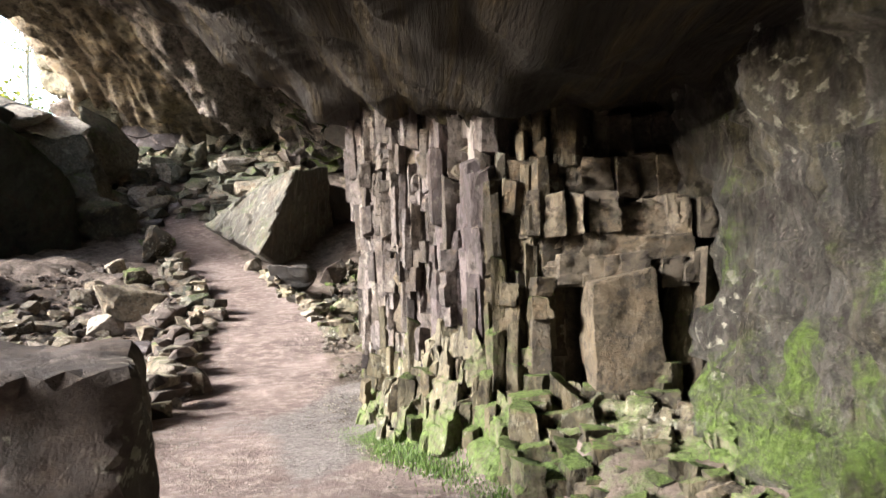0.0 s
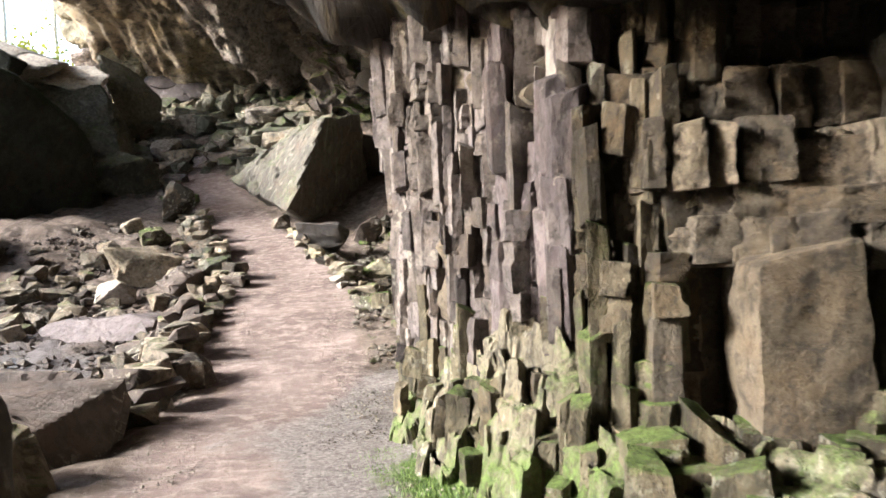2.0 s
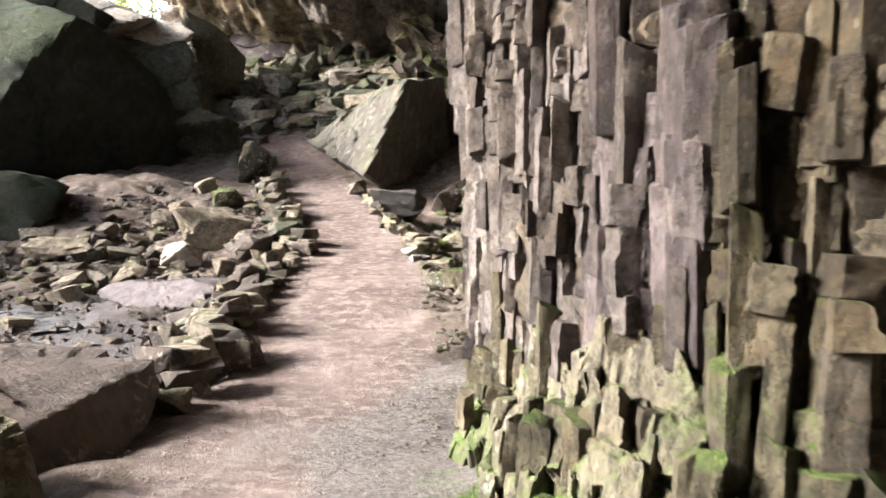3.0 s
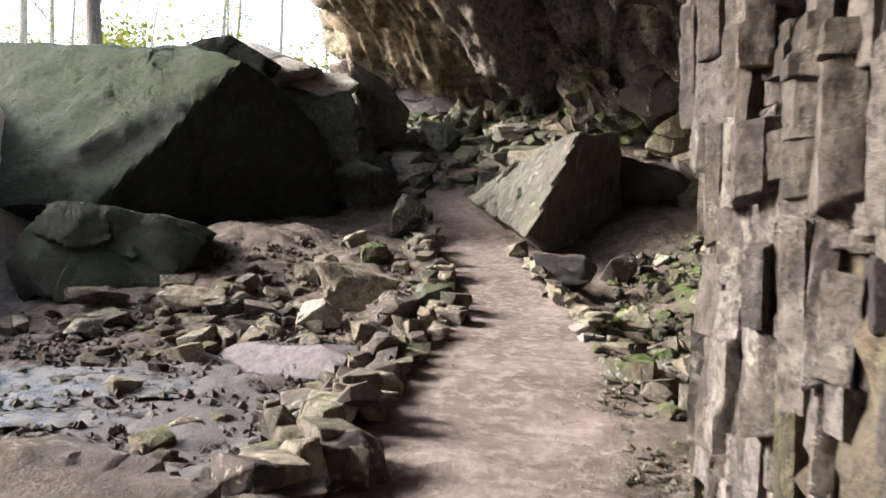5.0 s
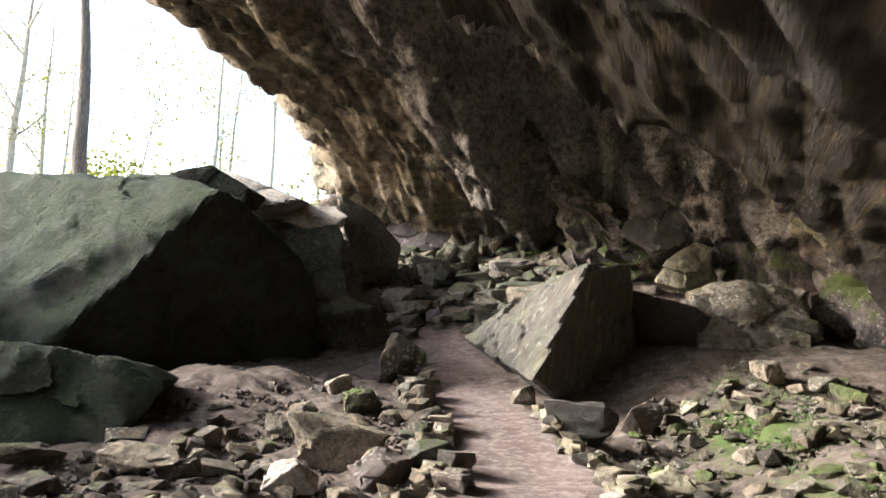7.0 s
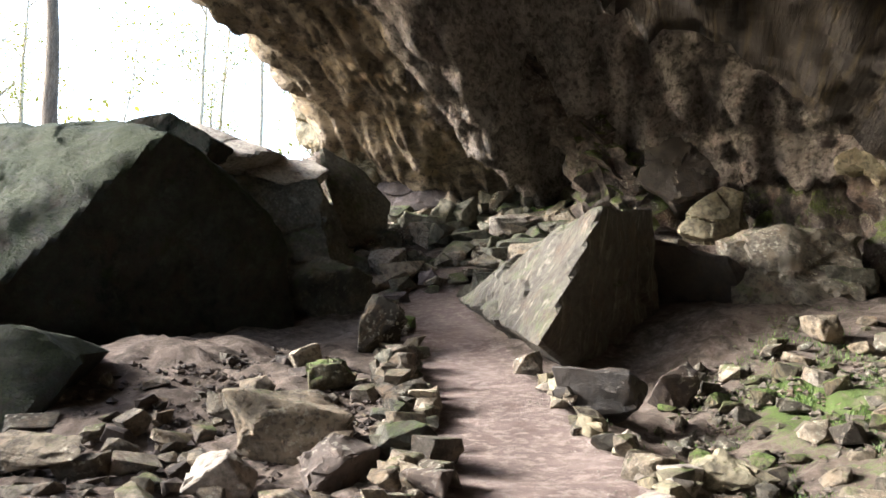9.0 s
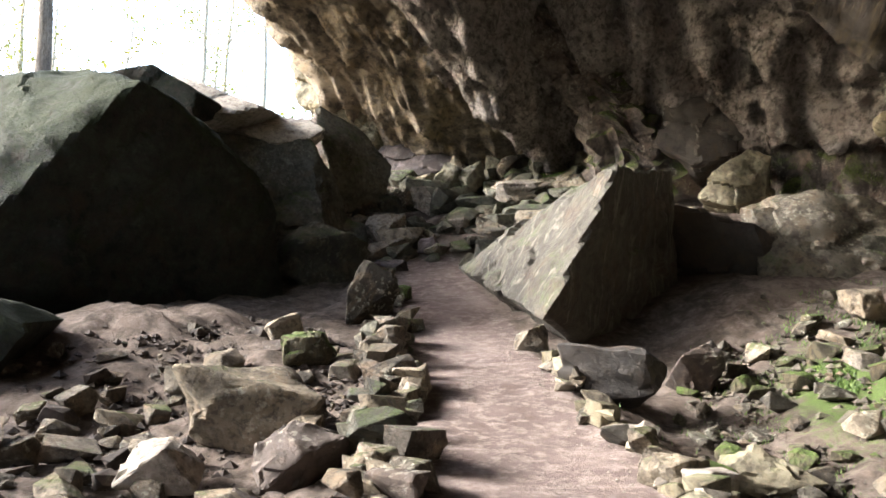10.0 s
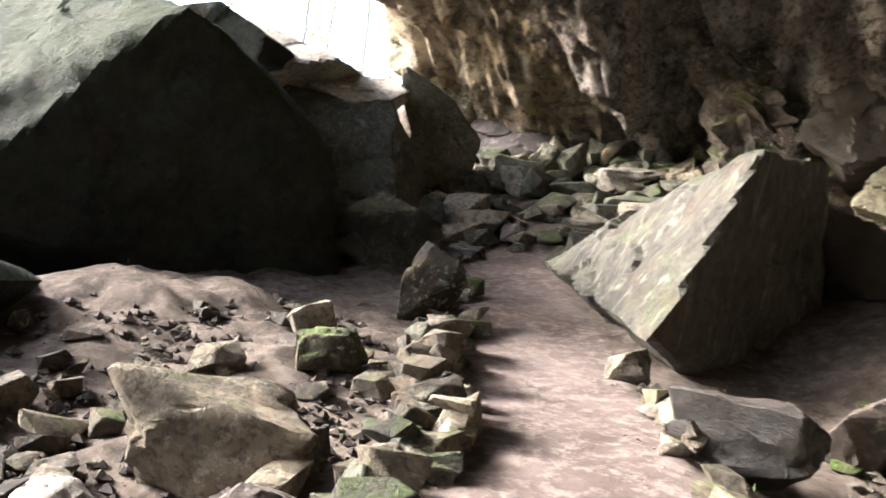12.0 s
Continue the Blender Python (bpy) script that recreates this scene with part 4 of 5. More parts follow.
def bulge(s, z):
    """How far the face stands out: a spread foot near the alcove, a set-back top there, an overhang farther on."""
    out = 0.3 * ease(0.85, 0.1, z) * (1 - ease(1.2, 2.2, s))
    out -= 0.3 * ease(1.97, 2.05, z) * (1 - ease(0.35, 0.7, s)) + 0.12 * ease(2.0, 2.4, z) * (1 - ease(0.8, 1.6, s))
    return out + 0.1 * ease(0.9, 2.4, z) * ease(1.6, 2.6, s)


def column_run(recess, chance, low_w, high_w, apart):
    """One layer of upright joint columns along the face, broken into blocks; the deeper layer is joined."""
    s, bank = 0.0, {}
    while along(FACE, s):
        x, y, heading = along(FACE, s)
        wide = dice.uniform(low_w, high_w)
        out = recess + dice.uniform(-0.07, 0.05)
        nx, ny = -math.sin(radians(heading)), math.cos(radians(heading))
        if nx * (x - 1.2) + ny * (y - 9.0) < 0:
            nx, ny = -nx, -ny
        z = ground(x, y) - 0.15
        top = contact(y) + 0.1
        turn = heading + dice.uniform(20, 70)
        mossy = 0.3 + dice.uniform(-0.3, 0.35) + 0.35 * (1 - ease(1.0, 1.9, s))
        lean_x, lean_y = dice.uniform(-2.0, 2.0), dice.uniform(-2.0, 2.0)
        plain = COLUMN_OLIVE if s < 0.5 else COLUMN_MAUVE if s < 1.35 and dice.random() < 0.8 or dice.random() < 0.12 else BROWN
        while z < top:
            tall = min(dice.uniform(0.1, 0.22) if dice.random() < 0.42 else dice.uniform(0.22, 0.58), max(0.1, top - z + 0.05))
            if dice.random() < 0.55:
                out += dice.uniform(-0.06, 0.055)
                turn += dice.uniform(-20, 20)
                out = max(recess - 0.09, min(recess + 0.07, out))
            if dice.random() < chance:
                jut = out + dice.uniform(-0.014, 0.014) + bulge(s, z + 0.5 * tall)
                mat = WHITE_STAIN if 0.72 < s < 0.95 and z > 1.9 else GREEN_STONE if z < mossy else plain
                side = dice.uniform(-0.015, 0.015)
                m = (Matrix.Translation((x + nx * jut + ny * side, y + ny * jut - nx * side, z)) @ pose(0, 0, 0, lean_x + dice.uniform(-1.5, 1.5), lean_y + dice.uniform(-1.5, 1.5), turn)
                     @ Matrix.Diagonal((wide * dice.uniform(1.0, 1.2), (wide * 0.6 + 0.08) * dice.uniform(0.95, 1.2), tall * 1.05, 1)))
                me = PRISMS[mat.name][dice.randrange(24)]
                if apart:
                    ob = new("column", me)
                    ob.parent = PILLAR
                    ob.matrix_world = m
                else:
                    verts, faces = bank.setdefault(mat.name, ([], []))
                    n = len(verts)
                    verts += [(m @ v.co)[:] for v in me.vertices]
                    faces += [tuple(k + n for k in f.vertices) for f in me.polygons]
            z += tall
        s += wide * 0.8
    for rock_name, (verts, faces) in bank.items():
        tagged(link_mesh("deep_columns", verts, faces, bpy.data.materials[rock_name], PILLAR, smooth=False), kind="stuff")


column_run(-0.15, 1.0, 0.12, 0.22, False)
column_run(-0.05, 0.86, 0.085, 0.16, True)


def roof_rim():
    """The crusted lower edge of the roof bed that caps the columns."""
    verts, ring, s = [], 9, -0.2
    rows = 0
    while along(FACE, max(0.0, s)):
        x, y, heading = along(FACE, max(0.0, s))
        nx, ny = (x - 1.3) / math.hypot(x - 1.3, y - 9.0), (y - 9.0) / math.hypot(x - 1.3, y - 9.0)
        base = contact(y) - 0.02 + 0.05 * fbm(s * 3.0, 1.0, 2.0)
        for k in range(ring):
            a = k / (ring - 1)
            push = bulge(max(0.0, s), 2.6) - 0.14 + 0.30 * math.sin(a * 1.6) + 0.3 * a * a + 0.1 * fbm(s * 4.0, a * 3.0, 7.0)
            verts.append((x + nx * push, y + ny * push, base + 0.42 * a ** 1.4 + 0.05 * fbm(s * 6.0, a * 5.0, 3.0)))
        rows += 1
        s += 0.05
    link_mesh("roof_rim", verts, grid_faces(rows, ring), RIM, PILLAR)


roof_rim()

# stepped ledges beside the pillar: from, to, bottom, top, front line at both ends, depth, block widths
for x0, x1, low, top, ya, yb, deep, wmin, wmax in [
        (0.30, 2.2, 2.2, 2.62, 6.62, 6.5, 0.5, 0.12, 0.3), (0.50, 2.1, 1.93, 2.24, 6.32, 6.2, 0.6, 0.12, 0.3),
        (0.72, 1.2, 1.66, 1.98, 5.96, 5.93, 0.5, 0.1, 0.2), (1.2, 1.95, 1.62, 1.9, 5.96, 5.74, 0.5, 0.09, 0.17),
        (0.72, 1.14, 1.48, 1.67, 6.02, 5.98, 0.5, 0.16, 0.3), (1.12, 1.8, 1.49, 1.66, 5.84, 5.62, 0.5, 0.2, 0.42),
        (0.92, 1.76, 1.3, 1.5, 5.87, 5.6, 0.5, 0.1, 0.24), (0.78, 1.25, 0.45, 1.36, 6.12, 6.08, 0.4, 0.13, 0.24)]:
    piece("block", LEDGE, (x0 + x1) / 2, (ya + yb) / 2 + 0.09 + deep / 2, low - 0.04, x1 - x0, deep, top - low, math.degrees(math.atan2(yb - ya, x1 - x0)), plain=True)
    x = x0
    while x < x1:
        wide = dice.uniform(wmin, wmax)
        k = (x - x0) / (x1 - x0)
        piece("block", LEDGE, x + wide / 2, ya + (yb - ya) * k + deep / 2 + dice.uniform(-0.025, 0.03), low - 0.02, wide * 1.1, deep,
              top - low + 0.02 + dice.uniform(-0.035, 0.025), dice.choice((0, 180)) + dice.uniform(-9, 9), dice.uniform(-1.5, 1.5), dice.uniform(-1.5, 1.5), plain=dice.random() < 0.5)
        x += wide * 0.92
# the short square block, its stump, the pale slab of the alcove and the broken slabs beside it
piece("block", COLUMN_OLIVE, 0.79, 5.98, 1.04, 0.14, 0.2, 0.16, 5)
piece("block", LEDGE, 0.78, 6.02, 0.42, 0.13, 0.2, 0.64, 3)
piece("block", LEDGE, 1.37, 5.83, 0.42, 0.44, 0.52, 0.94, 3, 2, -3, plain=True)
piece("block", GREEN_STONE, 1.66, 5.82, 0.7, 0.12, 0.3, 0.62, 18, 0, 12)
piece("block", LEDGE, 1.82, 5.72, 0.4, 0.16, 0.4, 1.08, 8, 0, 4)
piece("block", GREEN_STONE, 1.58, 5.66, 0.4, 0.17, 0.2, 0.35, 25)
# low broken steps in front of the alcove
for x0, x1, y0, y1, low, top in [(0.68, 1.7, 5.86, 5.6, 0.2, 0.56), (0.62, 1.75, 5.62, 5.36, 0.1, 0.46), (0.5, 1.7, 5.36, 5.0, 0.0, 0.33), (0.55, 1.65, 5.02, 4.6, 0.0, 0.24)]:
    x = x0
    while x < x1:
        wide = dice.uniform(0.09, 0.24)
        k = (x - x0) / (x1 - x0)
        piece("block", GREEN_STONE if dice.random() < 0.7 else LEDGE, x, y0 + (y1 - y0) * k + dice.uniform(-0.05, 0.08), low, wide * 1.1, dice.uniform(0.2, 0.36),
              top - low + dice.uniform(-0.09, 0.05), dice.uniform(-16, 16), dice.uniform(-6, 10), dice.uniform(-8, 8))
        x += wide * 0.95


def rock_foot():
    """The mossy stepped bedrock that spreads from the foot of the pillar and the alcove to the path."""
    upper = [(1.85, 4.6, 0.62), (1.75, 5.2, 0.6), (1.25, 5.6, 0.55), (0.78, 5.95, 0.62), (0.33, 6.36, 0.92), (0.08, 6.8, 0.98), (-0.1, 7.2, 0.8), (-0.33, 7.85, 0.5), (-0.58, 8.5, 0.25)]
    lower = [(1.25, 3.2, 0.0), (0.98, 3.9, 0.0), (0.7, 4.6, 0.0), (0.28, 5.35, 0.0), (0.0, 5.85, 0.0), (-0.22, 6.25, 0.0), (-0.42, 6.75, 0.0), (-0.62, 7.4, 0.0), (-0.8, 8.2, 0.0)]
    rows, cols, verts = 330, 70, []
    for i in range(rows):
        f = i / (rows - 1) * (len(upper) - 1)
        k = min(int(f), len(upper) - 2)
        top, low = (np.array(p[k]) + (np.array(p[k + 1]) - np.array(p[k])) * (f - k) for p in (upper, lower))
        for j in range(cols):
            v = j / (cols - 1)
            x, y, h = top + (low - top) * v
            steep = ease(2.4, 3.6, f)
            h = top[2] * (1 - v) ** (0.8 + 0.5 * steep)
            # joints: narrow upright cells, each broken off at a level of its own
            cell = noise.cell(Vector((f * 3.2 + 0.35 * fbm(f * 2, v * 3, 1.0, 2) + 40, math.floor(v * (7 - 3 * steep) + 0.5 * noise.noise(Vector((f * 4, v, 3)))), 2.0)))
            tread = 0.11 + 0.1 * steep
            level = (math.floor(h / tread + 0.8 * cell) + ease(0.72, 1.0, (h / tread + 0.8 * cell) % 1.0) - 0.4 * cell) * tread
            out = 0.07 * (cell - 0.5) * math.sin(math.pi * v)
            d = (low - top)[:2] / np.linalg.norm((low - top)[:2])
            z = h + 0.75 * (level - h) + 0.05 * fbm(x * 3, y * 3, h * 3, 4) + 0.018 * fbm(x * 11, y * 11, h * 11, 3)
            verts.append((x + d[0] * out + 0.04 * fbm(x * 5, y * 5, h * 5 + 4, 3), y + d[1] * out + 0.04 * fbm(x * 5, y * 5, h * 5 + 9, 3), z - 0.12 * v ** 6 - 0.02))
    ob = link_mesh("rock_foot", verts, grid_faces(rows, cols), FOOT_STONE, PILLAR)
    ob.data.set_sharp_from_angle(angle=radians(32))


rock_foot()
# broken blocks standing in the mossy foot
s = 0.0
while along(FACE, s) and s < 2.8:
    x, y, heading = along(FACE, s)
    nx, ny = x - 0.95, y - 8.4
    q = math.hypot(nx, ny)
    out = dice.uniform(0.0, 0.3)
    px, py = x + nx / q * out + dice.uniform(-0.06, 0.06), y + ny / q * out + dice.uniform(-0.06, 0.06)
    ob = new("block", PRISMS[(GREEN_STONE if dice.random() < 0.6 else COLUMN_OLIVE).name][dice.randrange(24)])
    ob.parent = PILLAR
    ob.matrix_world = (Matrix.Translation((px, py, 0.1 + 0.3 * ease(0.3, 0.0, out))) @ pose(0, 0, 0, ny / q * -12 + dice.uniform(-5, 5), nx / q * -12 + dice.uniform(-5, 5), 0)
                       @ pose(0, 0, 0, 0, 0, dice.uniform(0, 360)) @ Matrix.Diagonal((dice.uniform(0.09, 0.17), dice.uniform(0.09, 0.16), dice.uniform(0.15, 0.42) * (1.0 if s < 1.6 else 0.7), 1)))
    s += dice.uniform(0.14, 0.26)
# small squared blocks standing out of the bedrock between path and near wall
for row in range(16):
    y = 3.2 + 0.15 * row
    x = lerp_table(FOOT_EDGE, y) + dice.uniform(0.1, 0.3)
    while x < 1.75:
        wide = dice.uniform(0.07, 0.17)
        if dice.random() < 0.4:
            piece("block", GREEN_STONE, x, y, ground(x, y) - 0.1, wide * 1.3, dice.uniform(0.1, 0.2), 0.13 + dice.uniform(0.0, 0.09), dice.uniform(-20, 20), dice.uniform(-7, 7), dice.uniform(-7, 7))
        x += wide * 1.2


# ---- kerb stones and rubble ----
def chip_mesh(seed, mat):
    """A unit angular broken stone with worn edges, resting on z = 0."""
    verts, faces = random_block(seed, False)
    me = bpy.data.meshes.new("stone")
    me.from_pydata((verts + (0, 0, 0.06)).tolist(), [], faces)
    me.materials.append(mat)
    return me


CHIP_MATS = [HEAP_STONE, LEDGE, RUBBLE, BOULDER, PALE, RED, YELLOW, GREEN_STONE]
CHIPS = {m.name: [chip_mesh(40 + i, m) for i in range(20)] for m in CHIP_MATS}
toss = random.Random(23)


def chip(name, x, y, z, sx, sy, sz, mat, label, category, group, tilt=10.0):
    ob = new(name, toss.choice(CHIPS[mat.name]))
    ob.matrix_world = Matrix.Translation((x, y, z)) @ pose(0, 0, 0, toss.uniform(-tilt, tilt), toss.uniform(-tilt, tilt), toss.uniform(0, 360)) @ Matrix.Diagonal((sx, sy, sz, 1))
    return tagged(ob, label, category, group)


def kerb(side, y0, y1, out0, out1, gap, small, large, pile, group, mats):
    """A loose line of stones along one edge of the path, heaped in places."""
    y = y0
    while y < y1:
        for layer in range(pile):
            if layer and toss.random() < 0.35:
                continue
            o = toss.uniform(out0, out1) + 0.05 * layer
            yy = y + toss.uniform(-0.1, 0.1)
            x = lerp_table(LINE, yy) + side * o
            size = toss.uniform(small, large)
            z = ground(x, yy) - 0.03 + (0.11 * layer if toss.random() < 0.6 else 0.0)
            mat = toss.choice(mats)
            chip("kerb_stone", x, yy, z, size * toss.uniform(0.9, 1.5), size * toss.uniform(0.7, 1.1), size * toss.uniform(0.45, 0.8), mat,
                 "pale angular kerb stone lying beside the earth path" if mat in (PALE, YELLOW) else "brown angular kerb stone lying beside the earth path", "stone", group, 16)
        y += gap * toss.uniform(0.7, 1.3)


kerb(-1, 9.3, 12.6, 0.95, 1.7, 0.20, 0.26, 0.5, 3, "left kerb stones", [RUBBLE, BOULDER, RED])
kerb(-1, 12.8, 17.0, 0.98, 1.35, 0.30, 0.2, 0.42, 2, "left kerb stones", [RUBBLE, BOULDER, RED])
kerb(-1, 17.0, 22.8, 0.95, 1.5, 0.24, 0.28, 0.5, 3, "left kerb stones", [RUBBLE, HEAP_STONE, BOULDER, RUBBLE])
kerb(-1, 22.8, 27.0, 0.85, 1.6, 0.35, 0.25, 0.5, 2, "left kerb stones", [BOULDER, GREEN_STONE])
kerb(1, 16.2, 22.2, 0.9, 1.15, 0.22, 0.18, 0.38, 2, "right kerb stones", [YELLOW, RUBBLE, PALE, BOULDER])
kerb(1, 13.0, 17.0, 1.2, 2.2, 0.4, 0.18, 0.4, 2, "right kerb stones", [BOULDER, GREEN_STONE, RUBBLE])


HEAPS = {}


def drop_joined(x, y, z, sx, sy, sz, mat, group, tilt):
    """A stone too small to pick out, joined with the others of its heap and rock."""
    me = toss.choice(CHIPS[mat.name])
    m = Matrix.Translation((x, y, z)) @ pose(0, 0, 0, toss.uniform(-tilt, tilt), toss.uniform(-tilt, tilt), toss.uniform(0, 360)) @ Matrix.Diagonal((sx, sy, sz, 1))
    verts, faces = HEAPS.setdefault((group, mat.name), ([], []))
    n = len(verts)
    verts += [(m @ v.co)[:] for v in me.vertices]
    faces += [tuple(i + n for i in f.vertices) for f in me.polygons]


def strewn(count, x0, x1, y0, y1, small, large, mats, group, keep=None, apart=0.32):
    for _ in range(count):
        x, y = toss.uniform(x0, x1), toss.uniform(y0, y1)
        if abs(off_path(x, y)) < (1.1 if y > 7 else 0.75) and y < 29.5 or (keep and not keep(x, y)):
            continue
        size = small + (large - small) * toss.random() ** 2.2
        mat = toss.choice(mats)
        if size < apart:
            drop_joined(x, y, ground(x, y) - 0.1 * size, size * toss.uniform(0.8, 1.5), size * toss.uniform(0.7, 1.2), size * toss.uniform(0.4, 0.9), mat, group, 20)
            continue
        chip("stone", x, y, ground(x, y) - 0.12 * size, size * toss.uniform(0.8, 1.5), size * toss.uniform(0.7, 1.2), size * toss.uniform(0.4, 0.9), mat,
             "angular broken stone lying on the ground", "stone", group, 20)


strewn(420, -9.5, -3.5, 12.0, 22.5, 0.07, 0.5, [RUBBLE, BOULDER, RUBBLE, RED], "stones on the damp ground", lambda x, y: y > 15.5 or off_path(x, y) > -2.2)
strewn(160, -13.0, -7.0, 12.5, 20.5, 0.07, 0.45, [RUBBLE, BOULDER], "stones on the damp ground")
strewn(420, -2.8, 2.2, 13.5, 25.0, 0.07, 0.4, [BOULDER, RUBBLE, GREEN_STONE], "stones on the mossy slope", lambda x, y: x < lerp_table(WALL_LINE, y) - 0.6)
strewn(330, -12.5, -5.5, 27.5, 38.5, 0.22, 1.15, [HEAP_STONE, BOULDER, HEAP_STONE, RUBBLE, HEAP_STONE], "stones of the heap at the back", apart=0.8)
strewn(90, -6.0, 1.5, 28.5, 34.0, 0.2, 0.8, [BOULDER, RUBBLE], "stones of the heap at the back", lambda x, y: x < lerp_table(WALL_LINE, y) - 0.8, 0.7)
strewn(70, -5.8, -2.9, 8.5, 12.8, 0.06, 0.3, [RUBBLE, BOULDER], "stones on the damp ground")
strewn(130, 0.5, 1.8, 2.8, 5.9, 0.06, 0.24, [GREEN_STONE, GREEN_STONE, LEDGE], "mossy stones at the wall foot", apart=0.17)
for (group, rock_name), (verts, faces) in HEAPS.items():
    tagged(link_mesh("rubble", verts, faces, bpy.data.materials[rock_name], smooth=False), "small broken " + group, "rubble", kind="stuff")


def scatter_grit(name, count, place, small, large, mat, label):
    """Countless pebbles joined into one sheet of grit."""
    base = np.array([(1, 0, 0), (-1, 0, 0), (0, 1, 0), (0, -1, 0), (0, 0, 1), (0, 0, -1)], float)
    tri = np.array([(0, 2, 4), (2, 1, 4), (1, 3, 4), (3, 0, 4), (2, 0, 5), (1, 2, 5), (3, 1, 5), (0, 3, 5)])
    r = np.random.RandomState(7)
    verts, faces = [], []
    for _ in range(count):
        x, y = place(r)
        while large > 0.05 and abs(off_path(x, y)) < 1.05:
            x, y = place(r)
        size = small + (large - small) * r.rand() ** 3
        body = base * size * r.uniform(0.6, 1.2, (6, 1)) * (1, 1, 0.65)
        a = r.uniform(0, 6.28)
        turn = np.array([[math.cos(a), -math.sin(a), 0], [math.sin(a), math.cos(a), 0], [0, 0, 1]])
        faces.append(tri + 6 * len(verts))
        verts.append(body @ turn.T + (x, y, ground(x, y) + size * 0.25))
    ob = link_mesh(name, np.concatenate(verts), np.concatenate(faces), mat, smooth=False)
    tagged(ob, label, "gravel", kind="stuff")


def by_path(r):
    y = r.uniform(3, 25)
    return lerp_table(LINE, y) + r.choice((-1, 1)) * (0.55 + abs(r.normal(0, 0.5))), y


scatter_grit("gravel", 5000, by_path, 0.005, 0.02, PALE, "loose grit and pebbles along the path edges")
scatter_grit("gravel", 6500, lambda r: (r.uniform(-10.5, -3.8), r.uniform(11, 23)), 0.012, 0.1, RED, "loose pebbles on the damp ground")
scatter_grit("gravel", 5500, lambda r: (r.uniform(-2.6, 1.6), r.uniform(11, 24)), 0.012, 0.09, RUBBLE, "loose pebbles on the mossy slope")
scatter_grit("gravel", 2600, lambda r: (r.normal(-1.0, 0.22), r.uniform(7.3, 12)), 0.004, 0.014, BOULDER, "grey gravel at the foot of the pillar")


def moss_tufts(name, count, place, tall, label):
    """Short blades of moss and grass, too many to count."""
    r = random.Random(31)
    verts, faces = [], []
    for _ in range(count):
        x, y, z = place(r)
        a, h, w = r.uniform(0, 6.28), tall * r.uniform(0.4, 1.0), tall * 0.16
        lx, ly = r.gauss(0, 0.4) * h, r.gauss(0, 0.4) * h
        n = len(verts)
        verts += [(x - w * math.cos(a), y - w * math.sin(a), z - 0.02), (x + w * math.cos(a), y + w * math.sin(a), z - 0.02), (x + lx, y + ly, z + h)]
        faces.append((n, n + 1, n + 2))
    tagged(link_mesh(name, verts, faces, MOSS_TUFT, smooth=False), label, "moss", kind="stuff")


def clumped(cx, cy, rx, ry):
    def spot(r):
        while True:
            x, y = r.gauss(cx, rx), r.gauss(cy, ry)
            if noise.noise(Vector((x * 1.7, y * 1.7, 3.0))) > -0.05 and abs(off_path(x, y)) > 0.95:
                return x, y, ground(x, y)
    return spot


def at_foot(r):
    y = r.uniform(4.9, 7.8)
    x = lerp_table(FOOT_EDGE, y) + r.gauss(0.08, 0.14) + 0.12 * noise.noise(Vector((y * 3.0, 1.0, 2.0)))
    return x, y, ground(x, y)


moss_tufts("moss", 5000, at_foot, 0.035, "bright green moss and grass at the foot of the pillar")
moss_tufts("moss", 7000, clumped(-0.7, 21.8, 0.8, 1.7), 0.06, "bright green moss on the earth slope")
moss_tufts("moss", 2500, clumped(-0.2, 17.8, 0.6, 1.3), 0.05, "bright green moss on the earth slope")
moss_tufts("moss", 7000, clumped(-8.0, 36.6, 1.8, 0.7), 0.16, "green moss along the foot of the back wall")


# ---- trees outside ----
def tube(points, radii, sides=8):
    verts, faces = [], []
    for (x, y, z), q in zip(points, radii):
        verts += [(x + q * math.cos(k * 2 * math.pi / sides), y + q * math.sin(k * 2 * math.pi / sides), z) for k in range(sides)]
    for k in range(len(points) - 1):
        faces += [(k * sides + i, k * sides + (i + 1) % sides, (k + 1) * sides + (i + 1) % sides, (k + 1) * sides + i) for i in range(sides)]
    return verts, faces


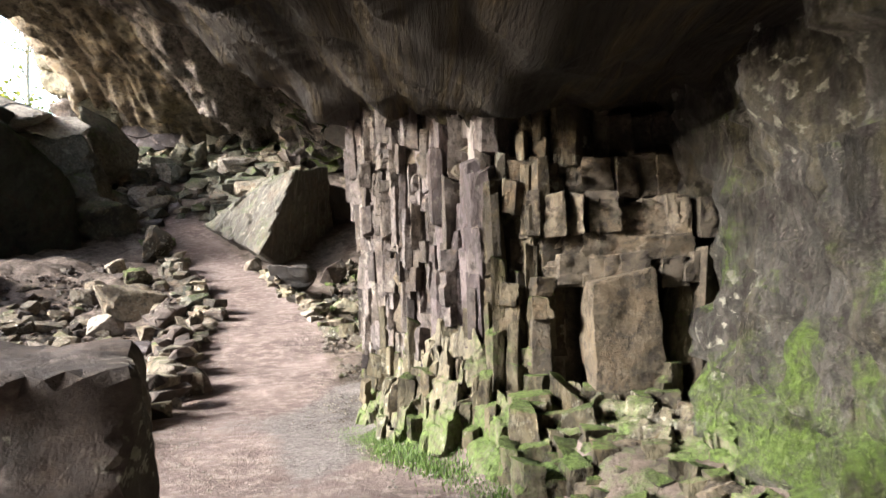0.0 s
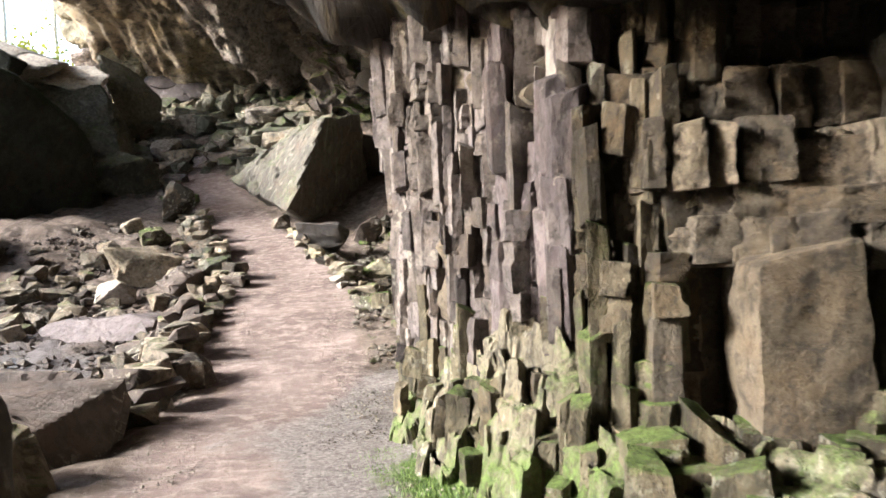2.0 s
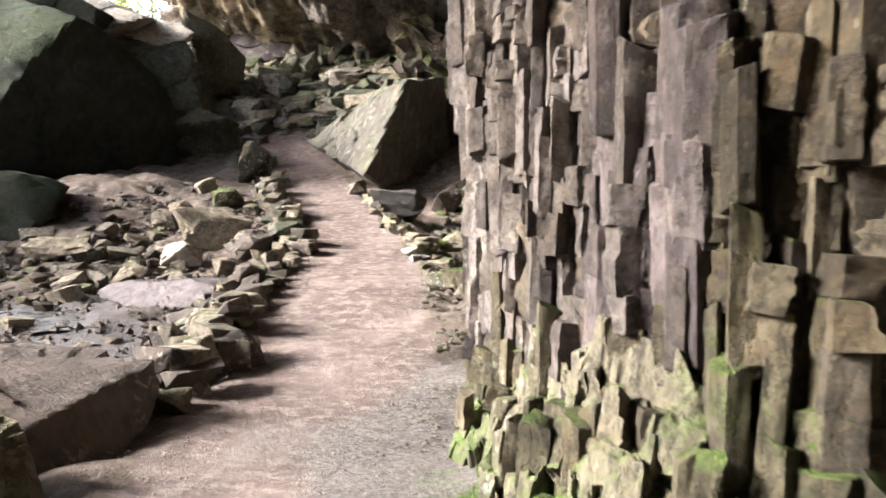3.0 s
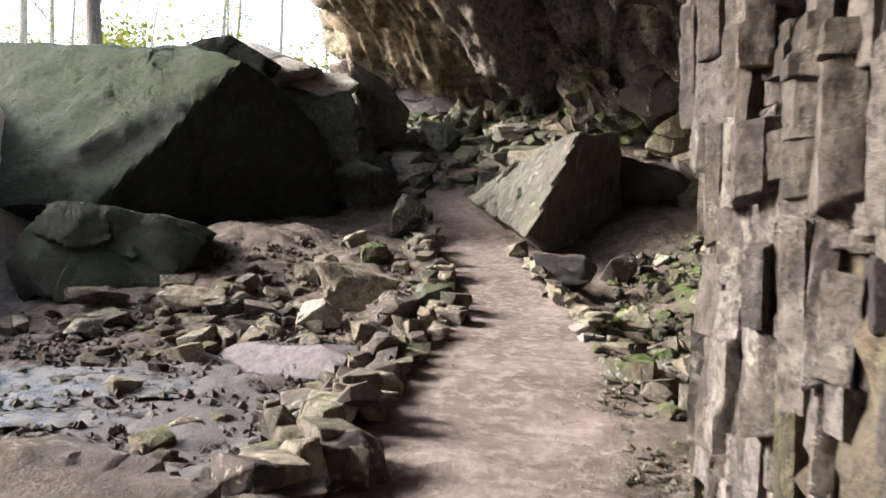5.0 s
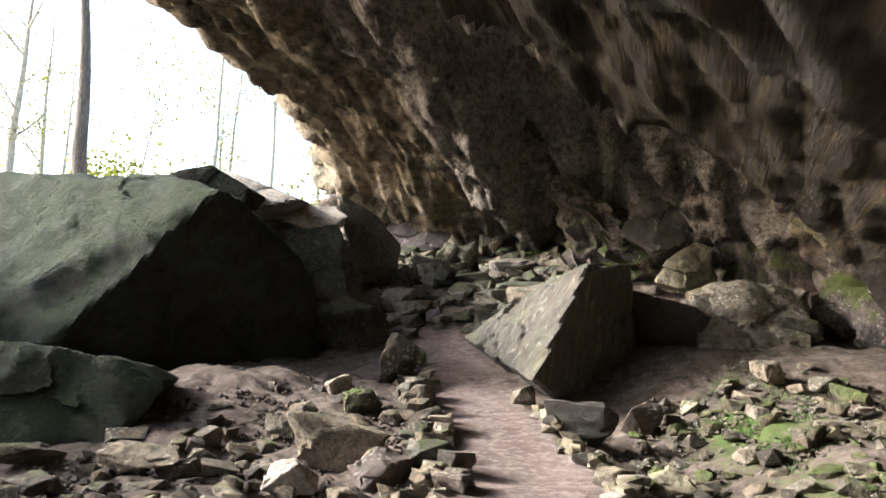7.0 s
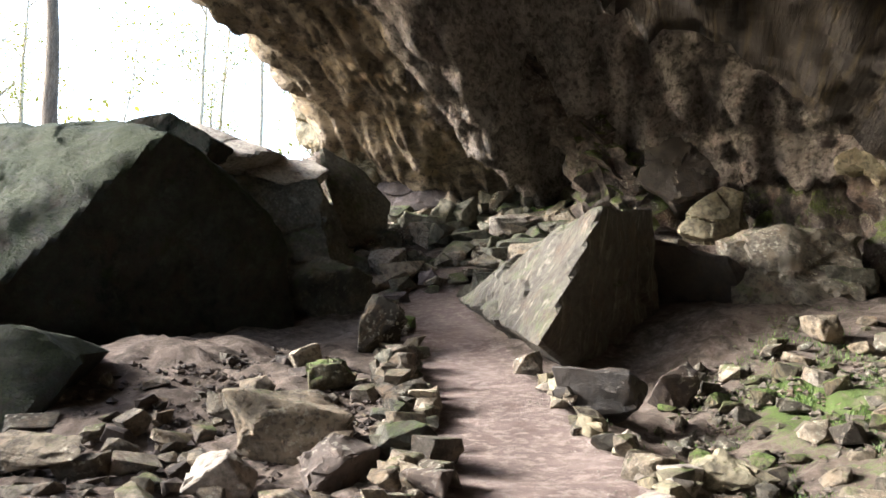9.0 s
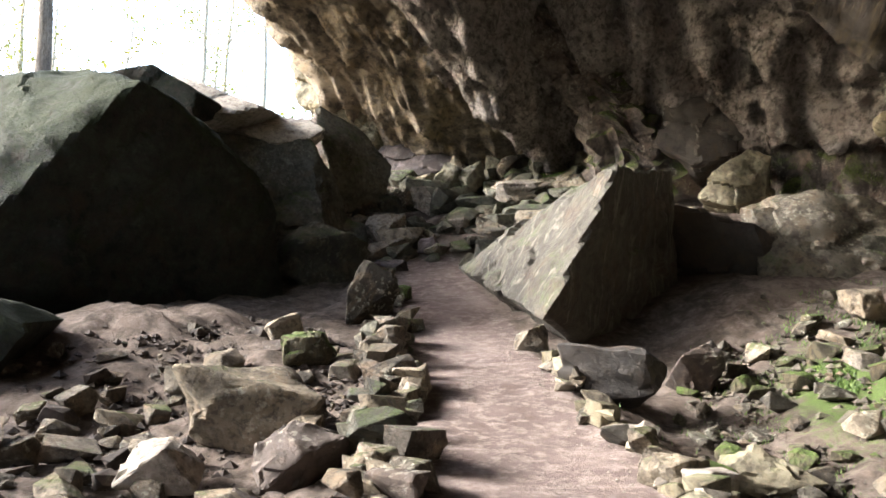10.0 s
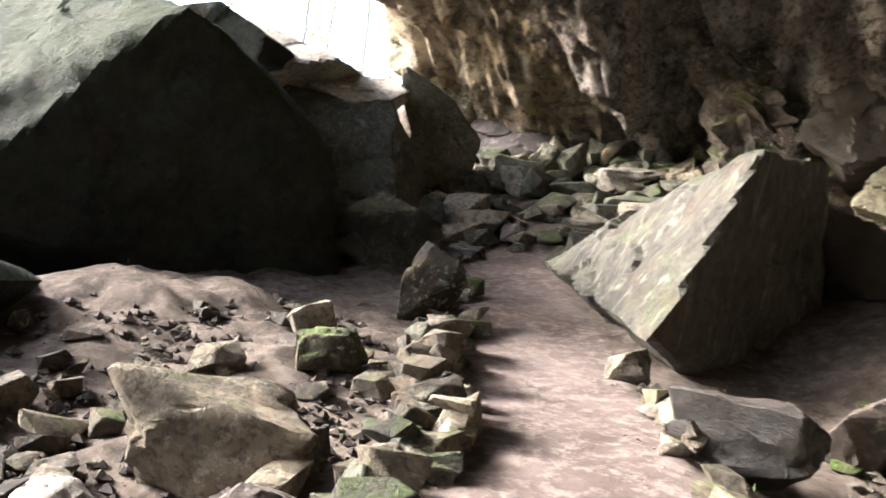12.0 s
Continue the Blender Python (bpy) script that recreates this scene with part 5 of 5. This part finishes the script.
def tree(x, y, z, tall, girth, lean, seed, leaves, label):
    bark = BARK if "dark" in label else PALE_BARK
    r = random.Random(seed)
    root = tagged(new("tree"), label, "tree", "trees outside the shelter")
    root.location = (x, y, z)
    pts = [(lean * tall * k / 12 + 0.12 * fbm(k * 0.4, seed, 0), 0.12 * fbm(seed, k * 0.4, 2), tall * k / 12) for k in range(13)]
    verts, faces = tube(pts, [girth * (1.15 - 0.95 * k / 12) for k in range(13)])
    link_mesh("trunk", verts, faces, bark, root)
    ends = []
    for _ in range(12):
        k = r.randint(9 if "dark" in label else 6, 11)
        bx, by, bz = pts[k]
        a, reach = r.uniform(0, 6.28), r.uniform(1.2, 3.6)
        limb = [(bx + math.cos(a) * reach * q, by + math.sin(a) * reach * q, bz + reach * (0.9 * q + 0.25 * q * q)) for q in (0, 0.35, 0.7, 1.0)]
        v, f = tube(limb, [girth * 0.3, girth * 0.2, girth * 0.12, 0.01], 5)
        link_mesh("limb", v, f, bark, root)
        ends += limb[1:]
    verts, faces = [], []
    for _ in range(leaves):
        cx, cy, cz = r.choice(ends)
        p = Vector((cx + r.gauss(0, 0.55), cy + r.gauss(0, 0.55), cz + r.gauss(0, 0.45)))
        a = Vector((r.gauss(0, 1), r.gauss(0, 1), r.gauss(0, 1))).normalized() * r.uniform(0.06, 0.13)
        b = a.orthogonal().normalized() * a.length * 0.6
        n = len(verts)
        verts += [(p - a)[:], (p + b)[:], (p + a)[:], (p - b)[:]]
        faces.append((n, n + 1, n + 2, n + 3))
    link_mesh("crown", verts, faces, LEAF, root)


for x, y, tall, girth, lean, seed, leaves, label in [
        (-30.6, 39.4, 24, 0.42, -0.10, 1, 500, "tall dark straight tree trunk outside the shelter"),
        (-40.2, 43.3, 20, 0.34, 0.02, 2, 700, "pale forked tree outside the shelter"),
        (-32.1, 52.1, 24, 0.20, -0.02, 3, 700, "slim tree with spring leaves outside the shelter"),
        (-27.8, 52.2, 24, 0.17, -0.03, 4, 700, "slim tree with spring leaves outside the shelter"),
        (-30.0, 62.0, 22, 0.2, 0.02, 5, 900, "slim tree with spring leaves outside the shelter"),
        (-26.5, 60.0, 22, 0.16, 0.03, 6, 900, "slim tree with spring leaves outside the shelter"),
        (-24.5, 58.0, 20, 0.2, -0.03, 7, 900, "slim tree with spring leaves outside the shelter"),
        (-46.0, 52.0, 22, 0.26, -0.04, 8, 700, "slim tree with spring leaves outside the shelter"),
        (-37.0, 60.0, 22, 0.22, 0.05, 9, 900, "slim tree with spring leaves outside the shelter"),
        (-41.0, 66.0, 22, 0.2, -0.02, 10, 900, "slim tree with spring leaves outside the shelter"),
        (-52.0, 60.0, 22, 0.24, 0.0, 12, 700, "slim tree with spring leaves outside the shelter"),
        (-45.0, 40.0, 18, 0.12, 0.06, 13, 500, "slim tree with spring leaves outside the shelter"),
        (-34.0, 46.0, 16, 0.09, 0.12, 14, 400, "thin leaning sapling outside the shelter")]:
    tree(x, y, 4.0, tall, girth, lean, seed, leaves, label)


def undergrowth(count):
    """Far spring shrubs beyond the mouth: countless leaves in loose clumps."""
    r = random.Random(77)
    clumps = [(r.uniform(-60, -22), r.uniform(46, 80), 4.5 + r.random() ** 2 * 9.0, r.uniform(0.8, 2.2)) for _ in range(110)]
    verts, faces = [], []
    for _ in range(count):
        cx, cy, cz, q = r.choice(clumps)
        p = Vector((cx + r.gauss(0, q), cy + r.gauss(0, q), cz + r.gauss(0, q * 0.7)))
        a = Vector((r.gauss(0, 1), r.gauss(0, 1), r.gauss(0, 1))).normalized() * r.uniform(0.1, 0.22)
        b = a.orthogonal().normalized() * a.length * 0.6
        n = len(verts)
        verts += [(p - a)[:], (p + b)[:], (p + a)[:], (p - b)[:]]
        faces.append((n, n + 1, n + 2, n + 3))
    tagged(link_mesh("undergrowth", verts, faces, LEAF), "bright yellow-green spring leaves beyond the shelter", "leaves", kind="stuff")


undergrowth(60000)


# ---- wet patch left of the path ----
def wet_film(cx, cy, rx, ry, turn, seed):
    """A thin uneven film of water lying on the mud."""
    verts, faces, rings, per = [], [], 10, 64
    for k in range(rings + 1):
        for i in range(per):
            a = i * 2 * math.pi / per
            q = k / rings * (1 + 0.45 * fbm(math.cos(a) * 1.6 + seed, math.sin(a) * 1.6, 0.5, 4))
            u, v = rx * q * math.cos(a), ry * q * math.sin(a)
            x, y = cx + u * math.cos(turn) - v * math.sin(turn), cy + u * math.sin(turn) + v * math.cos(turn)
            verts.append((x, y, ground(x, y) + 0.055 - 0.05 * (k / rings) ** 3 + 0.012 * fbm(x * 2.5, y * 2.5, seed, 4)))
    for k in range(rings):
        faces += [(k * per + i, k * per + (i + 1) % per, (k + 1) * per + (i + 1) % per, (k + 1) * per + i) for i in range(per)]
    tagged(link_mesh("wet_patch", verts, faces, WET_MUD), "shallow glistening film of water on dark mud", "water", kind="structure")


wet_film(-8.0, 12.9, 1.7, 0.75, radians(20), 1.0)
wet_film(-6.9, 12.0, 0.9, 0.4, radians(25), 5.0)
